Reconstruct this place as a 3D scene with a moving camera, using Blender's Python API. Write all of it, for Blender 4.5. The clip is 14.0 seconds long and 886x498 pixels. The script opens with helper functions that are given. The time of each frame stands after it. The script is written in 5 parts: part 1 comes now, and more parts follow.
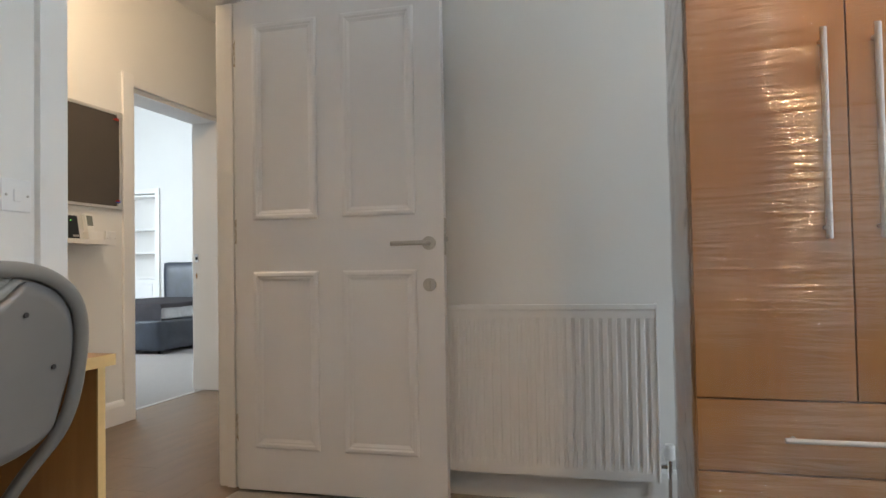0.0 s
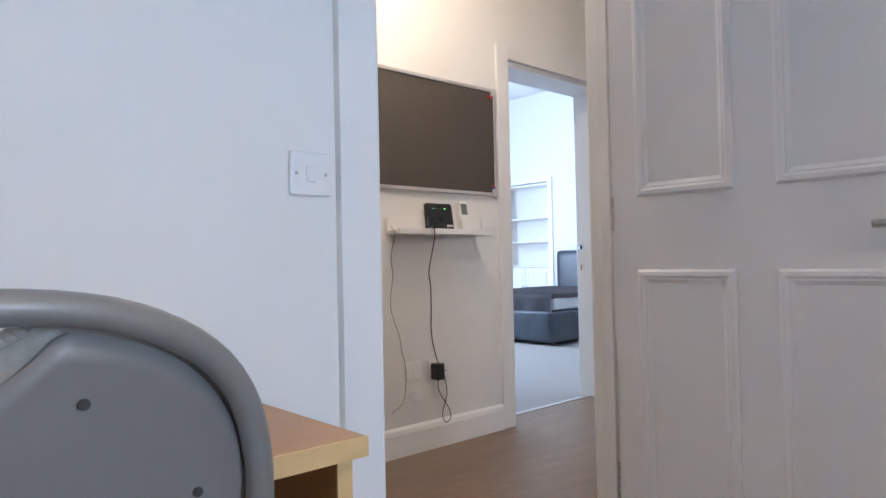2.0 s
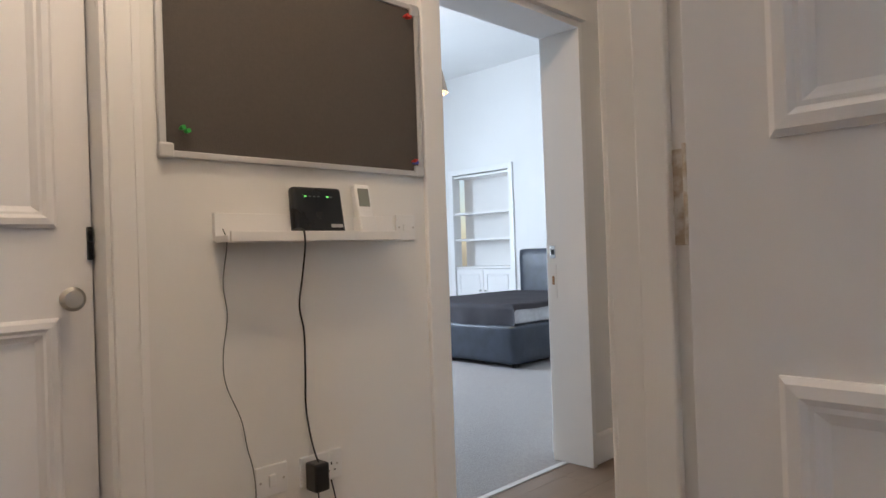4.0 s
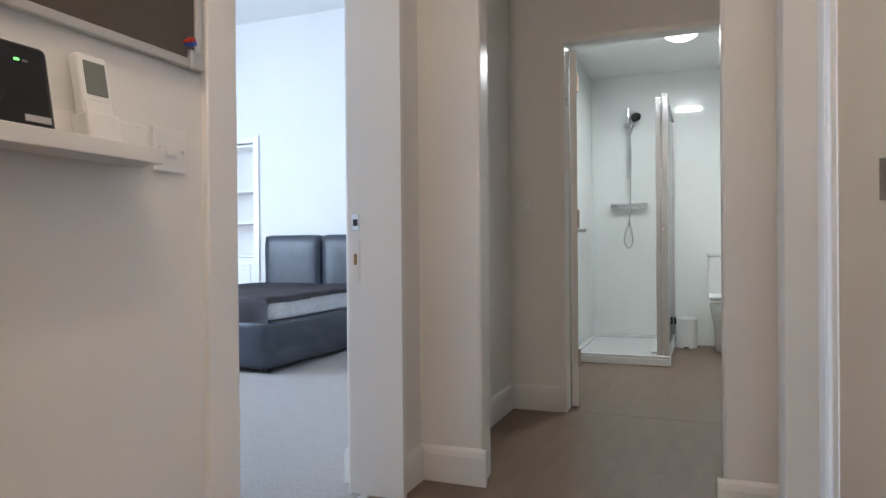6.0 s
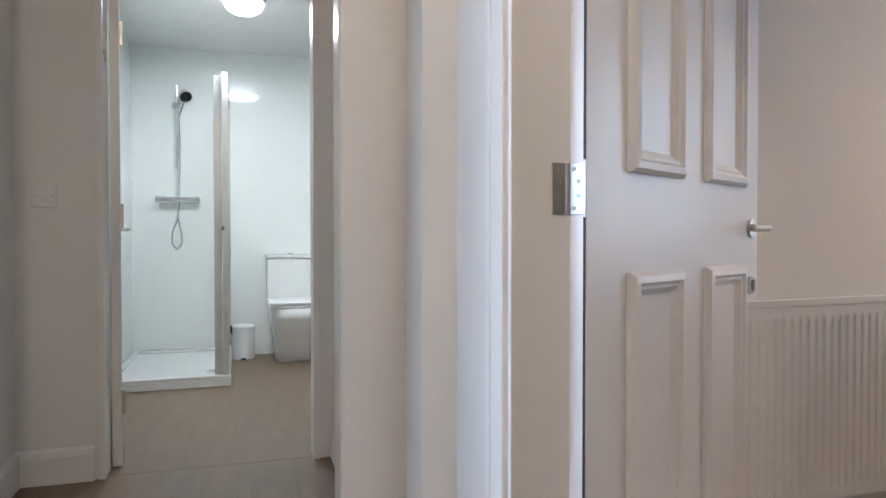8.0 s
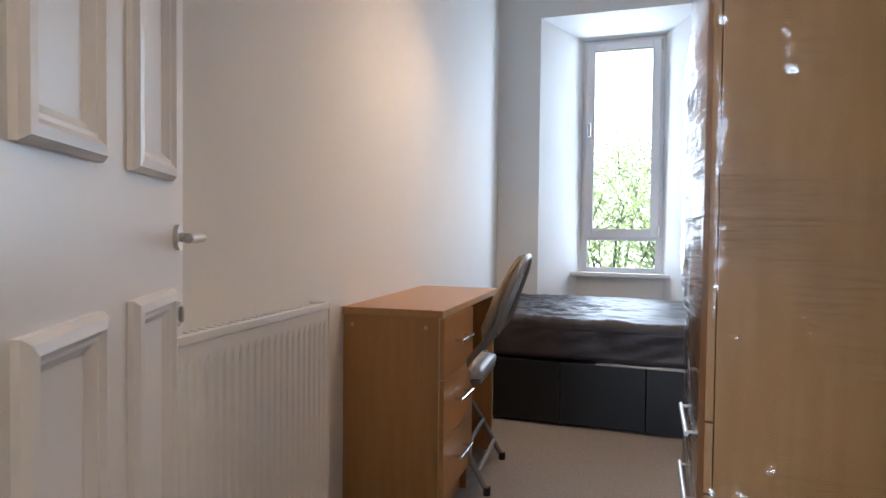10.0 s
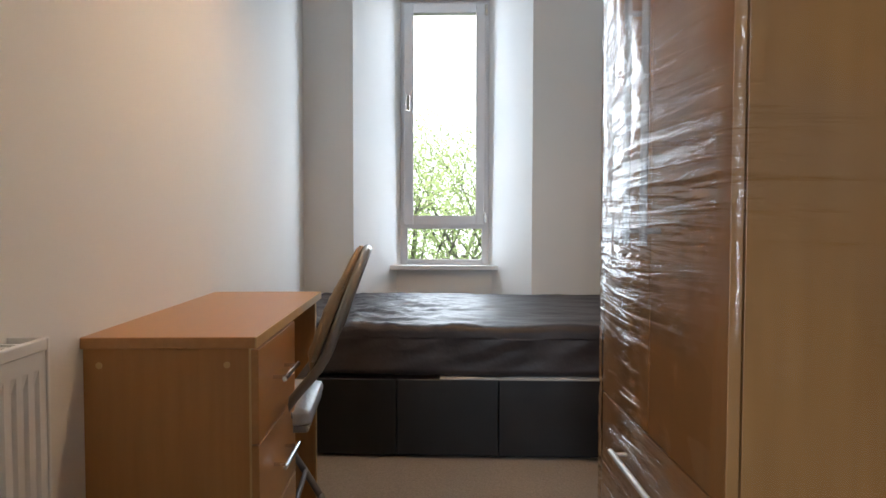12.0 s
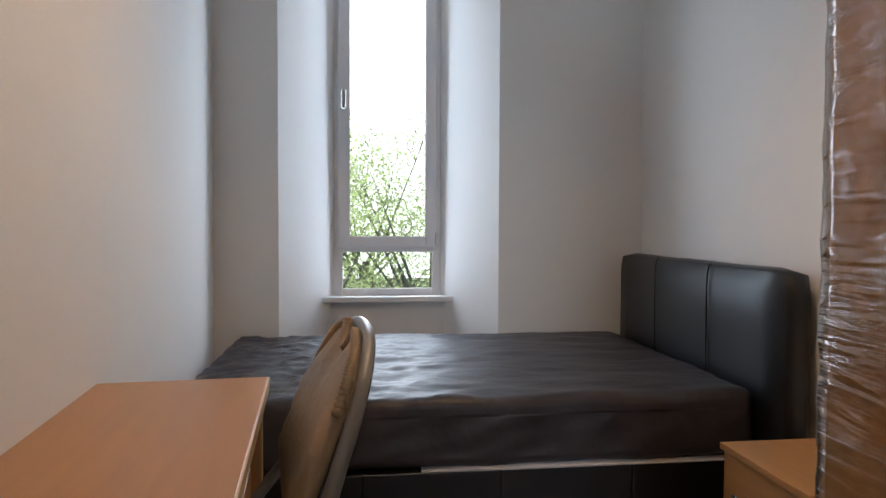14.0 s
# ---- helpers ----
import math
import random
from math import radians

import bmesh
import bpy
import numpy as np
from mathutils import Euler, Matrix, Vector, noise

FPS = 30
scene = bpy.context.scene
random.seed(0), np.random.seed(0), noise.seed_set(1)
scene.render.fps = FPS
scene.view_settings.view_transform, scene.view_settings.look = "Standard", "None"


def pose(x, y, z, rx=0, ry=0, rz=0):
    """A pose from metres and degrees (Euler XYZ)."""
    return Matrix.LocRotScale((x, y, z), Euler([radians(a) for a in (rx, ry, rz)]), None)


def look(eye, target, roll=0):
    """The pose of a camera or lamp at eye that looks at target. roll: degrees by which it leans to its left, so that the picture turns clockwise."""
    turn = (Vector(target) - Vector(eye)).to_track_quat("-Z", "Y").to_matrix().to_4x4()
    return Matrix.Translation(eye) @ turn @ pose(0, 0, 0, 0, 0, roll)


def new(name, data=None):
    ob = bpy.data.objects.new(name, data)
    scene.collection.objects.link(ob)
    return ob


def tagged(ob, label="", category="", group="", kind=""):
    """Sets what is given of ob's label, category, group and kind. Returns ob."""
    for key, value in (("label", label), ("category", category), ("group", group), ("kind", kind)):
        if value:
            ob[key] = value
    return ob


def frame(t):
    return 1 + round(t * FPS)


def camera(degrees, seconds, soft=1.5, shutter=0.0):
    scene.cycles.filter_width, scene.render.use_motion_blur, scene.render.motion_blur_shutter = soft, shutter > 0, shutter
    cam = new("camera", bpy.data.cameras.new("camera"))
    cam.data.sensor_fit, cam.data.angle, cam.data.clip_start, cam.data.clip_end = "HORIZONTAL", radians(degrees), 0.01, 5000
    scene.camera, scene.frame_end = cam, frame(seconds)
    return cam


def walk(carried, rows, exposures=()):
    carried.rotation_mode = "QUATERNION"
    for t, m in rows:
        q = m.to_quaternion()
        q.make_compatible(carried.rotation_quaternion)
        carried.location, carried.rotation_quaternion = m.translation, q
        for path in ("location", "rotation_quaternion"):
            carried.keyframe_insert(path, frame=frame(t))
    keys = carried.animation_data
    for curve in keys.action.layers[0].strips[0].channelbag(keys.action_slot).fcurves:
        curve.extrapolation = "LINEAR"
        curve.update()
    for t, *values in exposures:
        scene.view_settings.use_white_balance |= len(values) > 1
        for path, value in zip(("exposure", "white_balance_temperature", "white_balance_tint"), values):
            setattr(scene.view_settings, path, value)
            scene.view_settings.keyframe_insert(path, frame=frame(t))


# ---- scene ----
cam = camera(67.3, 14.0)
PATH = [
    (0, (-1.61, -1.188, 0.893), (0.323, -0.68, 0.948), -1.0),
    (0.5, (-1.563, -1.115, 0.853), (0.261, -0.298, 0.913), -1.0),
    (1, (-1.432, -1.027, 0.84), (0.241, 0.067, 0.891), -1.1),
    (1.5, (-1.184, -0.931, 0.866), (0.299, 0.41, 0.91), -1.1),
    (2, (-0.895, -0.81, 0.925), (0.442, 0.677, 0.96), -1.2),
    (2.2, (-0.764, -0.743, 0.949), (0.534, 0.778, 0.979), -1.1),
    (4.3, (0.311, 0.149, 1.005), (1.767, 1.52, 1.011), -1.5),
    (4.5, (0.385, 0.216, 0.995), (1.883, 1.542, 0.995), -0.7),
    (5, (0.52, 0.41, 0.949), (2.17, 1.541, 0.948), -0.7),
    (5.5, (0.605, 0.575, 0.927), (2.372, 1.513, 0.922), -0.6),
    (6, (0.659, 0.722, 0.906), (2.52, 1.454, 0.897), -0.5),
    (6.5, (0.715, 0.839, 0.861), (2.659, 1.308, 0.851), -0.5),
    (7, (0.881, 0.914, 0.858), (2.869, 1.124, 0.834), -0.5),
    (7.5, (1.084, 0.948, 0.891), (3.078, 0.79, 0.86), -0.3),
    (8, (1.339, 0.916, 0.961), (3.25, 0.326, 0.926), -0.0),
    (8.5, (1.515, 0.855, 0.999), (3.22, -0.19, 0.959), 0.1),
    (9, (1.683, 0.767, 1.022), (3.078, -0.665, 0.977), 0.3),
    (9.2, (1.725, 0.734, 1.027), (2.978, -0.824, 0.981), 0.4),
    (11.3, (2.089, 0.328, 0.971), (2.213, -1.667, 0.896), 0.7),
    (11.5, (2.115, 0.229, 0.974), (2.216, -1.767, 0.896), 0.6),
    (12, (2.179, -0.035, 0.979), (2.256, -2.032, 0.9), 0.1),
    (12.5, (2.263, -0.289, 1.005), (2.311, -2.288, 0.931), -0.2),
    (13, (2.332, -0.488, 1.063), (2.302, -2.486, 0.982), 0.4),
    (13.5, (2.406, -0.661, 1.079), (2.285, -2.656, 1.006), 0.1),
    (14, (2.48, -0.773, 1.084), (2.237, -2.757, 1.013), 0.2),
]
walk(cam, [(t, look(eye, target, roll)) for t, eye, target, roll in PATH],
     exposures=((0, 0.1, 7400, 11), (0.5, 0.2, 6850, 11), (1, 0.36, 6450, 12), (2, 0.36, 5900, 14), (4.5, -0.08, 6800, 14), (5.5, 0.04, 6450, 15), (6.5, 0.2, 6300, 14),
                (7.5, 0.42, 6150, 14), (8.5, 0.48, 6000, 14), (9.2, 0.42, 6050, 14), (11.3, 0.06, 6800, 13), (12.5, -0.06, 7050, 13), (13, -0.2, 7050, 14), (14, -0.37, 6750, 15)))

# ---- light ----
world = bpy.data.worlds.new("sky_world")
scene.world = world
world.use_nodes = True
wn = world.node_tree.nodes
sky = wn.new("ShaderNodeTexSky")
sky.sky_type = 'NISHITA'
sky.sun_disc = False
sky.sun_elevation, sky.sun_rotation = radians(45), radians(120)
wn["Background"].inputs["Strength"].default_value = 0.15
world.node_tree.links.new(sky.outputs[0], wn["Background"].inputs["Color"])


def lamp(name, kind, place, energy, color, size=0.05, target=None, size_y=None):
    data = bpy.data.lights.new(name, kind)
    data.energy, data.color = energy, color
    if kind == 'AREA':
        data.shape, data.size, data.size_y = 'RECTANGLE', size, size_y
    elif kind == 'SUN':
        data.angle = radians(12)
    else:
        data.shadow_soft_size = size
    ob = new(name, data)
    ob.matrix_world = look(place, target) if target else pose(*place)
    return ob


DAY, WARM, COOL = (0.64, 0.81, 1.0), (1.0, 0.67, 0.37), (0.93, 1.0, 0.98)
lamp("sun_lamp", 'SUN', (20, -26, 20), 5.0, (1, 0.97, 0.92), target=(3, -16, 0))
lamp("window_light_a", 'AREA', (-0.40, -4.355, 1.56), 58, DAY, 0.55, (-0.40, 0, 1.5), 1.65)
lamp("window_light_b", 'AREA', (2.338, -4.355, 1.56), 19, DAY, 0.55, (2.338, 0, 1.5), 1.65)
lamp("window_light_c", 'AREA', (3.2, 6.75, 1.7), 225, DAY, 1.8, (3.6, 3, 1.2), 2.0)
lamp("bulb_light_a", 'POINT', (-0.85, -1.70, 2.42), 34, WARM, 0.05)
lamp("bulb_light_b", 'POINT', (2.15, -2.00, 2.42), 40, WARM, 0.05)
lamp("bulb_light_c", 'POINT', (4.14, 4.06, 2.47), 20, WARM, 0.05)
lamp("bulb_light_hall", 'POINT', (0.75, 1.10, 2.55), 30, (1.0, 0.80, 0.58), 0.06)
lamp("dome_light_bath", 'AREA', (5.74, 0.87, 2.35), 20, COOL, 0.24, (5.74, 0.871, 0), 0.24)


# ---- materials ----
def mat(name, color, rough=0.5, metal=0.0, var=0.06, scale=6.0, bump=0.0, bscale=80.0, coat=0.0, stretch=None, color2=None, sharp=False, spread=0.0):
    m = bpy.data.materials.new(name)
    m.use_nodes = True
    n, l = m.node_tree.nodes, m.node_tree.links
    b = n["Principled BSDF"]
    b.inputs["Roughness"].default_value, b.inputs["Metallic"].default_value = rough, metal
    b.inputs["Coat Weight"].default_value = coat
    tc = n.new("ShaderNodeTexCoord")
    mp = n.new("ShaderNodeMapping")
    l.new(tc.outputs["Object"], mp.inputs["Vector"])
    if stretch:
        mp.inputs["Scale"].default_value = stretch
    nz = n.new("ShaderNodeTexNoise")
    nz.inputs["Scale"].default_value, nz.inputs["Detail"].default_value = scale, 6
    l.new(mp.outputs[0], nz.inputs["Vector"])
    r = n.new("ShaderNodeValToRGB")
    c2 = color2 or tuple(c * (1 - 2 * var) for c in color)
    r.color_ramp.elements[0].color = (*c2, 1)
    r.color_ramp.elements[1].color = (*color, 1)
    r.color_ramp.elements[0].position, r.color_ramp.elements[1].position = (0.42, 0.58) if sharp else (0.3, 0.7)
    l.new(nz.outputs["Fac"], r.inputs["Fac"])
    src = r.outputs["Color"]
    if spread:
        oi = n.new("ShaderNodeObjectInfo")
        hs = n.new("ShaderNodeHueSaturation")
        mr = n.new("ShaderNodeMapRange")
        mr.inputs["To Min"].default_value, mr.inputs["To Max"].default_value = 1 - spread, 1 + spread
        l.new(oi.outputs["Random"], mr.inputs["Value"])
        l.new(mr.outputs[0], hs.inputs["Value"])
        l.new(src, hs.inputs["Color"])
        src = hs.outputs["Color"]
    l.new(src, b.inputs["Base Color"])
    rr = n.new("ShaderNodeMapRange")
    rr.inputs["To Min"].default_value, rr.inputs["To Max"].default_value = max(0.02, rough - 0.06), min(1, rough + 0.06)
    l.new(nz.outputs["Fac"], rr.inputs["Value"])
    l.new(rr.outputs[0], b.inputs["Roughness"])
    if bump:
        bn = n.new("ShaderNodeTexNoise")
        bn.inputs["Scale"].default_value, bn.inputs["Detail"].default_value = bscale, 4
        l.new(mp.outputs[0], bn.inputs["Vector"])
        bp = n.new("ShaderNodeBump")
        bp.inputs["Strength"].default_value, bp.inputs["Distance"].default_value = bump, 0.01
        l.new(bn.outputs["Fac"], bp.inputs["Height"])
        l.new(bp.outputs[0], b.inputs["Normal"])
    return m


M_WALL = mat("wall_paint", (0.80, 0.79, 0.77), 0.75, var=0.02, scale=1.5, bump=0.05, bscale=45)
M_CEIL = mat("ceiling_paint", (0.82, 0.82, 0.81), 0.85, var=0.02, scale=2, bump=0.08, bscale=50)
M_TRIM = mat("gloss_trim_paint", (0.82, 0.81, 0.80), 0.30, var=0.01, scale=4, bump=0.02, bscale=25)
M_DOOR = mat("door_paint", (0.80, 0.79, 0.80), 0.32, var=0.02, scale=3, bump=0.05, bscale=22)
M_BEECH = mat("beech_veneer", (0.46, 0.235, 0.085), 0.38, var=0.10, scale=5, bump=0.03, bscale=60, stretch=(9, 9, 0.7), color2=(0.40, 0.195, 0.066))
M_BEECHH = mat("beech_veneer_flat", (0.49, 0.255, 0.10), 0.36, var=0.10, scale=5, bump=0.03, bscale=60, stretch=(9, 0.7, 9), color2=(0.43, 0.215, 0.08))
M_BEECHX = mat("beech_veneer_long", (0.49, 0.255, 0.10), 0.36, var=0.10, scale=5, bump=0.03, bscale=60, stretch=(0.7, 9, 9), color2=(0.43, 0.215, 0.08))
M_EDGE = mat("pale_edging", (0.62, 0.43, 0.20), 0.45, var=0.06, scale=30)
M_CARPET = mat("carpet", (0.40, 0.37, 0.34), 0.95, var=0.16, scale=160, bump=0.9, bscale=220, color2=(0.29, 0.265, 0.24))
M_CARPETC = mat("grey_carpet", (0.44, 0.42, 0.41), 0.95, var=0.16, scale=160, bump=0.9, bscale=220, color2=(0.30, 0.285, 0.275))
M_PLANK = mat("vinyl_plank", (0.225, 0.155, 0.108), 0.45, var=0.2, scale=3, bump=0.05, bscale=40, stretch=(1.0, 5, 1), color2=(0.155, 0.106, 0.073), spread=0.03)
M_JOINT = mat("plank_joint", (0.17, 0.12, 0.085), 0.5)
M_LEATHER = mat("black_leather", (0.009, 0.010, 0.013), 0.36, var=0.2, scale=8, bump=0.06, bscale=160)
M_LEATHB = mat("blue_black_leather", (0.035, 0.045, 0.065), 0.34, var=0.2, scale=8, bump=0.25, bscale=90)
M_MATT = mat("brown_mattress_fabric", (0.040, 0.035, 0.041), 0.46, var=0.2, scale=7, bump=0.5, bscale=9, color2=(0.024, 0.019, 0.021), stretch=(1.0, 1.8, 1.0))
M_SHEET = mat("charcoal_sheet", (0.105, 0.098, 0.115), 0.75, var=0.15, scale=5, bump=0.3, bscale=10)
M_WHITEFAB = mat("pale_mattress_ticking", (0.55, 0.55, 0.56), 0.8, var=0.1, scale=20, bump=0.2, bscale=60)
M_CHROME = mat("chrome", (0.75, 0.75, 0.76), 0.16, 1.0, var=0.03)
M_STEEL = mat("brushed_steel", (0.55, 0.53, 0.50), 0.33, 1.0, var=0.05, scale=40)
M_PLATE = mat("bright_zinc_plate", (0.60, 0.62, 0.64), 0.38, 0.4, var=0.05, scale=60)
M_ALU = mat("aluminium_frame", (0.62, 0.61, 0.60), 0.42, 0.6, var=0.04)
M_TUBE = mat("grey_enamel_tube", (0.25, 0.245, 0.24), 0.34, 0.25, var=0.05, scale=10)
M_SHELL = mat("grey_enamel_panel", (0.215, 0.207, 0.205), 0.42, 0.1, var=0.04, scale=6, bump=0.03, bscale=30)
M_VINYL = mat("quilted_grey_vinyl", (0.36, 0.33, 0.29), 0.45, var=0.1, scale=20, bump=0.25, bscale=60)
M_TANVINYL = mat("quilted_tan_vinyl", (0.34, 0.25, 0.16), 0.42, var=0.1, scale=20, bump=0.25, bscale=60)
M_SEATW = mat("pale_vinyl_seat", (0.52, 0.53, 0.56), 0.4, var=0.06, scale=20, bump=0.2, bscale=60)
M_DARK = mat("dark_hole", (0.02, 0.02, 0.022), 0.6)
M_BOARD = mat("charcoal_noticeboard_felt", (0.085, 0.072, 0.062), 0.92, var=0.06, scale=120, bump=0.3, bscale=300)
M_PLASTIC = mat("white_plastic", (0.80, 0.80, 0.80), 0.32, var=0.01)
M_SCREEN = mat("grey_lcd", (0.22, 0.24, 0.22), 0.2)
M_BLACKP = mat("black_plastic", (0.012, 0.012, 0.013), 0.28, var=0.1)
M_GREEN = mat("green_plastic", (0.02, 0.42, 0.06), 0.4)
M_RED = mat("red_plastic", (0.6, 0.04, 0.03), 0.4)
M_BLUE = mat("blue_plastic", (0.04, 0.10, 0.5), 0.4)
M_CERAMIC = mat("white_ceramic", (0.85, 0.86, 0.86), 0.12, var=0.01, coat=0.5)
M_WET = mat("gloss_wet_wall_panel", (0.84, 0.87, 0.86), 0.08, var=0.01, scale=2, coat=0.4)
M_UPVC = mat("white_upvc", (0.78, 0.78, 0.80), 0.3, var=0.01)
M_SHADE = mat("beige_lampshade_fabric", (0.45, 0.36, 0.28), 0.85, var=0.06, scale=60, bump=0.2, bscale=200)
M_BARE = mat("bare_timber", (0.40, 0.22, 0.10), 0.7, var=0.2, scale=20)
M_BRASS = mat("rust_stained_paint", (0.70, 0.68, 0.65), 0.45, 0.0, var=0.25, scale=55, color2=(0.48, 0.39, 0.30), sharp=True)
M_BARK = mat("bark", (0.34, 0.32, 0.27), 0.9, var=0.2, scale=8, bump=0.5, bscale=20)
M_LEAF = mat("leaf_green", (0.12, 0.18, 0.06), 0.6, var=0.25, scale=0.6, color2=(0.07, 0.12, 0.04))
_n, _l = M_LEAF.node_tree.nodes, M_LEAF.node_tree.links
_t, _m = _n.new("ShaderNodeBsdfTranslucent"), _n.new("ShaderNodeMixShader")
_t.inputs["Color"].default_value = (0.52, 0.66, 0.34, 1)
_m.inputs[0].default_value = 0.8
_l.new(_n["Principled BSDF"].outputs[0], _m.inputs[1])
_l.new(_t.outputs[0], _m.inputs[2])
_l.new(_m.outputs[0], _n["Material Output"].inputs["Surface"])
M_GRASS = mat("grass", (0.10, 0.14, 0.05), 0.95, var=0.2, scale=0.8, bump=0.6, bscale=10)
M_STONE = mat("sandstone", (0.38, 0.30, 0.24), 0.85, var=0.12, scale=3, bump=0.3, bscale=12)


def glow(name, color, strength):
    m = bpy.data.materials.new(name)
    m.use_nodes = True
    b = m.node_tree.nodes["Principled BSDF"]
    b.inputs["Base Color"].default_value = (*color, 1)
    b.inputs["Emission Color"].default_value = (*color, 1)
    b.inputs["Emission Strength"].default_value = strength
    return m


M_DOME = glow("lit_opal_glass", (0.96, 1.0, 0.98), 6.0)
M_BULB = glow("lit_bulb", (1.0, 0.78, 0.5), 8.0)
M_LED = glow("green_led", (0.2, 1.0, 0.2), 2.0)


def glass_mat(name, tint, rough, ior=1.45):
    m = bpy.data.materials.new(name)
    m.use_nodes = True
    n, l = m.node_tree.nodes, m.node_tree.links
    n.remove(n["Principled BSDF"])
    tr, gl, mx, fr = (n.new("ShaderNodeBsdfTransparent"), n.new("ShaderNodeBsdfGlossy"), n.new("ShaderNodeMixShader"), n.new("ShaderNodeFresnel"))
    tr.inputs["Color"].default_value = (*tint, 1)
    gl.inputs["Roughness"].default_value = rough
    fr.inputs["IOR"].default_value = ior
    l.new(fr.outputs[0], mx.inputs[0])
    l.new(tr.outputs[0], mx.inputs[1])
    l.new(gl.outputs[0], mx.inputs[2])
    l.new(mx.outputs[0], n["Material Output"].inputs["Surface"])
    return m


M_GLASS = glass_mat("window_glass", (0.97, 0.985, 0.98), 0.01, 1.1)
M_SHGLASS = glass_mat("shower_glass", (0.90, 0.95, 0.93), 0.02)


def wrap_mat():
    """Clear stretch film: mostly see-through, with tight creases that catch the light."""
    m = bpy.data.materials.new("clear_stretch_film")
    m.use_nodes = True
    n, l = m.node_tree.nodes, m.node_tree.links
    n.remove(n["Principled BSDF"])
    tc, mp, nz, nz2 = n.new("ShaderNodeTexCoord"), n.new("ShaderNodeMapping"), n.new("ShaderNodeTexNoise"), n.new("ShaderNodeTexNoise")
    mp.inputs["Scale"].default_value = (1.1, 1.3, 17.0)
    mp.inputs["Rotation"].default_value = (radians(14), radians(12), 0)
    nz.inputs["Scale"].default_value, nz.inputs["Detail"].default_value = 2.2, 5
    nz.inputs["Distortion"].default_value = 1.1
    nz2.inputs["Scale"].default_value, nz2.inputs["Detail"].default_value = 2.4, 3
    l.new(tc.outputs["Object"], mp.inputs["Vector"])
    l.new(mp.outputs[0], nz.inputs["Vector"])
    l.new(tc.outputs["Object"], nz2.inputs["Vector"])
    # smooth, taut stretches between bands of tight creases
    mask = n.new("ShaderNodeMapRange")
    mask.inputs["From Min"].default_value, mask.inputs["From Max"].default_value = 0.41, 0.59
    l.new(nz2.outputs["Fac"], mask.inputs["Value"])
    hgt = n.new("ShaderNodeMath")
    hgt.operation = 'MULTIPLY'
    l.new(nz.outputs["Fac"], hgt.inputs[0])
    l.new(mask.outputs[0], hgt.inputs[1])
    bp = n.new("ShaderNodeBump")
    bp.inputs["Strength"].default_value, bp.inputs["Distance"].default_value = 1.0, 0.025
    l.new(hgt.outputs[0], bp.inputs["Height"])
    tr, gl, mx = n.new("ShaderNodeBsdfTransparent"), n.new("ShaderNodeBsdfGlossy"), n.new("ShaderNodeMixShader")
    gl.inputs["Roughness"].default_value = 0.05
    tr.inputs["Color"].default_value = (0.97, 0.97, 0.97, 1)
    l.new(bp.outputs[0], gl.inputs["Normal"])
    fr = n.new("ShaderNodeFresnel")
    fr.inputs["IOR"].default_value = 1.38
    gloss = n.new("ShaderNodeMath")
    gloss.operation, gloss.use_clamp = 'MULTIPLY_ADD', True
    gloss.inputs[1].default_value = 0.20
    l.new(mask.outputs[0], gloss.inputs[0])
    l.new(fr.outputs[0], gloss.inputs[2])
    l.new(gloss.outputs[0], mx.inputs[0])
    l.new(tr.outputs[0], mx.inputs[1])
    l.new(gl.outputs[0], mx.inputs[2])
    l.new(mx.outputs[0], n["Material Output"].inputs["Surface"])
    return m


M_WRAP = wrap_mat()


# ---- mesh helpers ----
def bm_box(bm, a, b, bevel=0.0, seg=2):
    lo = [min(a[i], b[i]) for i in range(3)]
    hi = [max(a[i], b[i]) for i in range(3)]
    vs = bmesh.ops.create_cube(bm)["verts"]
    for v in vs:
        v.co = Vector([lo[i] if v.co[i] < 0 else hi[i] for i in range(3)])
    if bevel:
        es = list({e for v in vs for e in v.link_edges})
        bmesh.ops.bevel(bm, geom=es, offset=bevel, segments=seg, affect='EDGES', profile=0.5)
    return bm


def cube(a, b, bevel=0.0, seg=2):
    return bm_box(bmesh.new(), a, b, bevel, seg)


def bm_rod(bm, p, q, r, seg=16, r2=None):
    p, q = Vector(p), Vector(q)
    d = q - p
    m = Matrix.Translation((p + q) / 2) @ d.to_track_quat('Z', 'Y').to_matrix().to_4x4()
    bmesh.ops.create_cone(bm, cap_ends=True, segments=seg, radius1=r, radius2=r if r2 is None else r2, depth=d.length, matrix=m)
    return bm


def rod(p, q, r, seg=16, r2=None):
    return bm_rod(bmesh.new(), p, q, r, seg, r2)


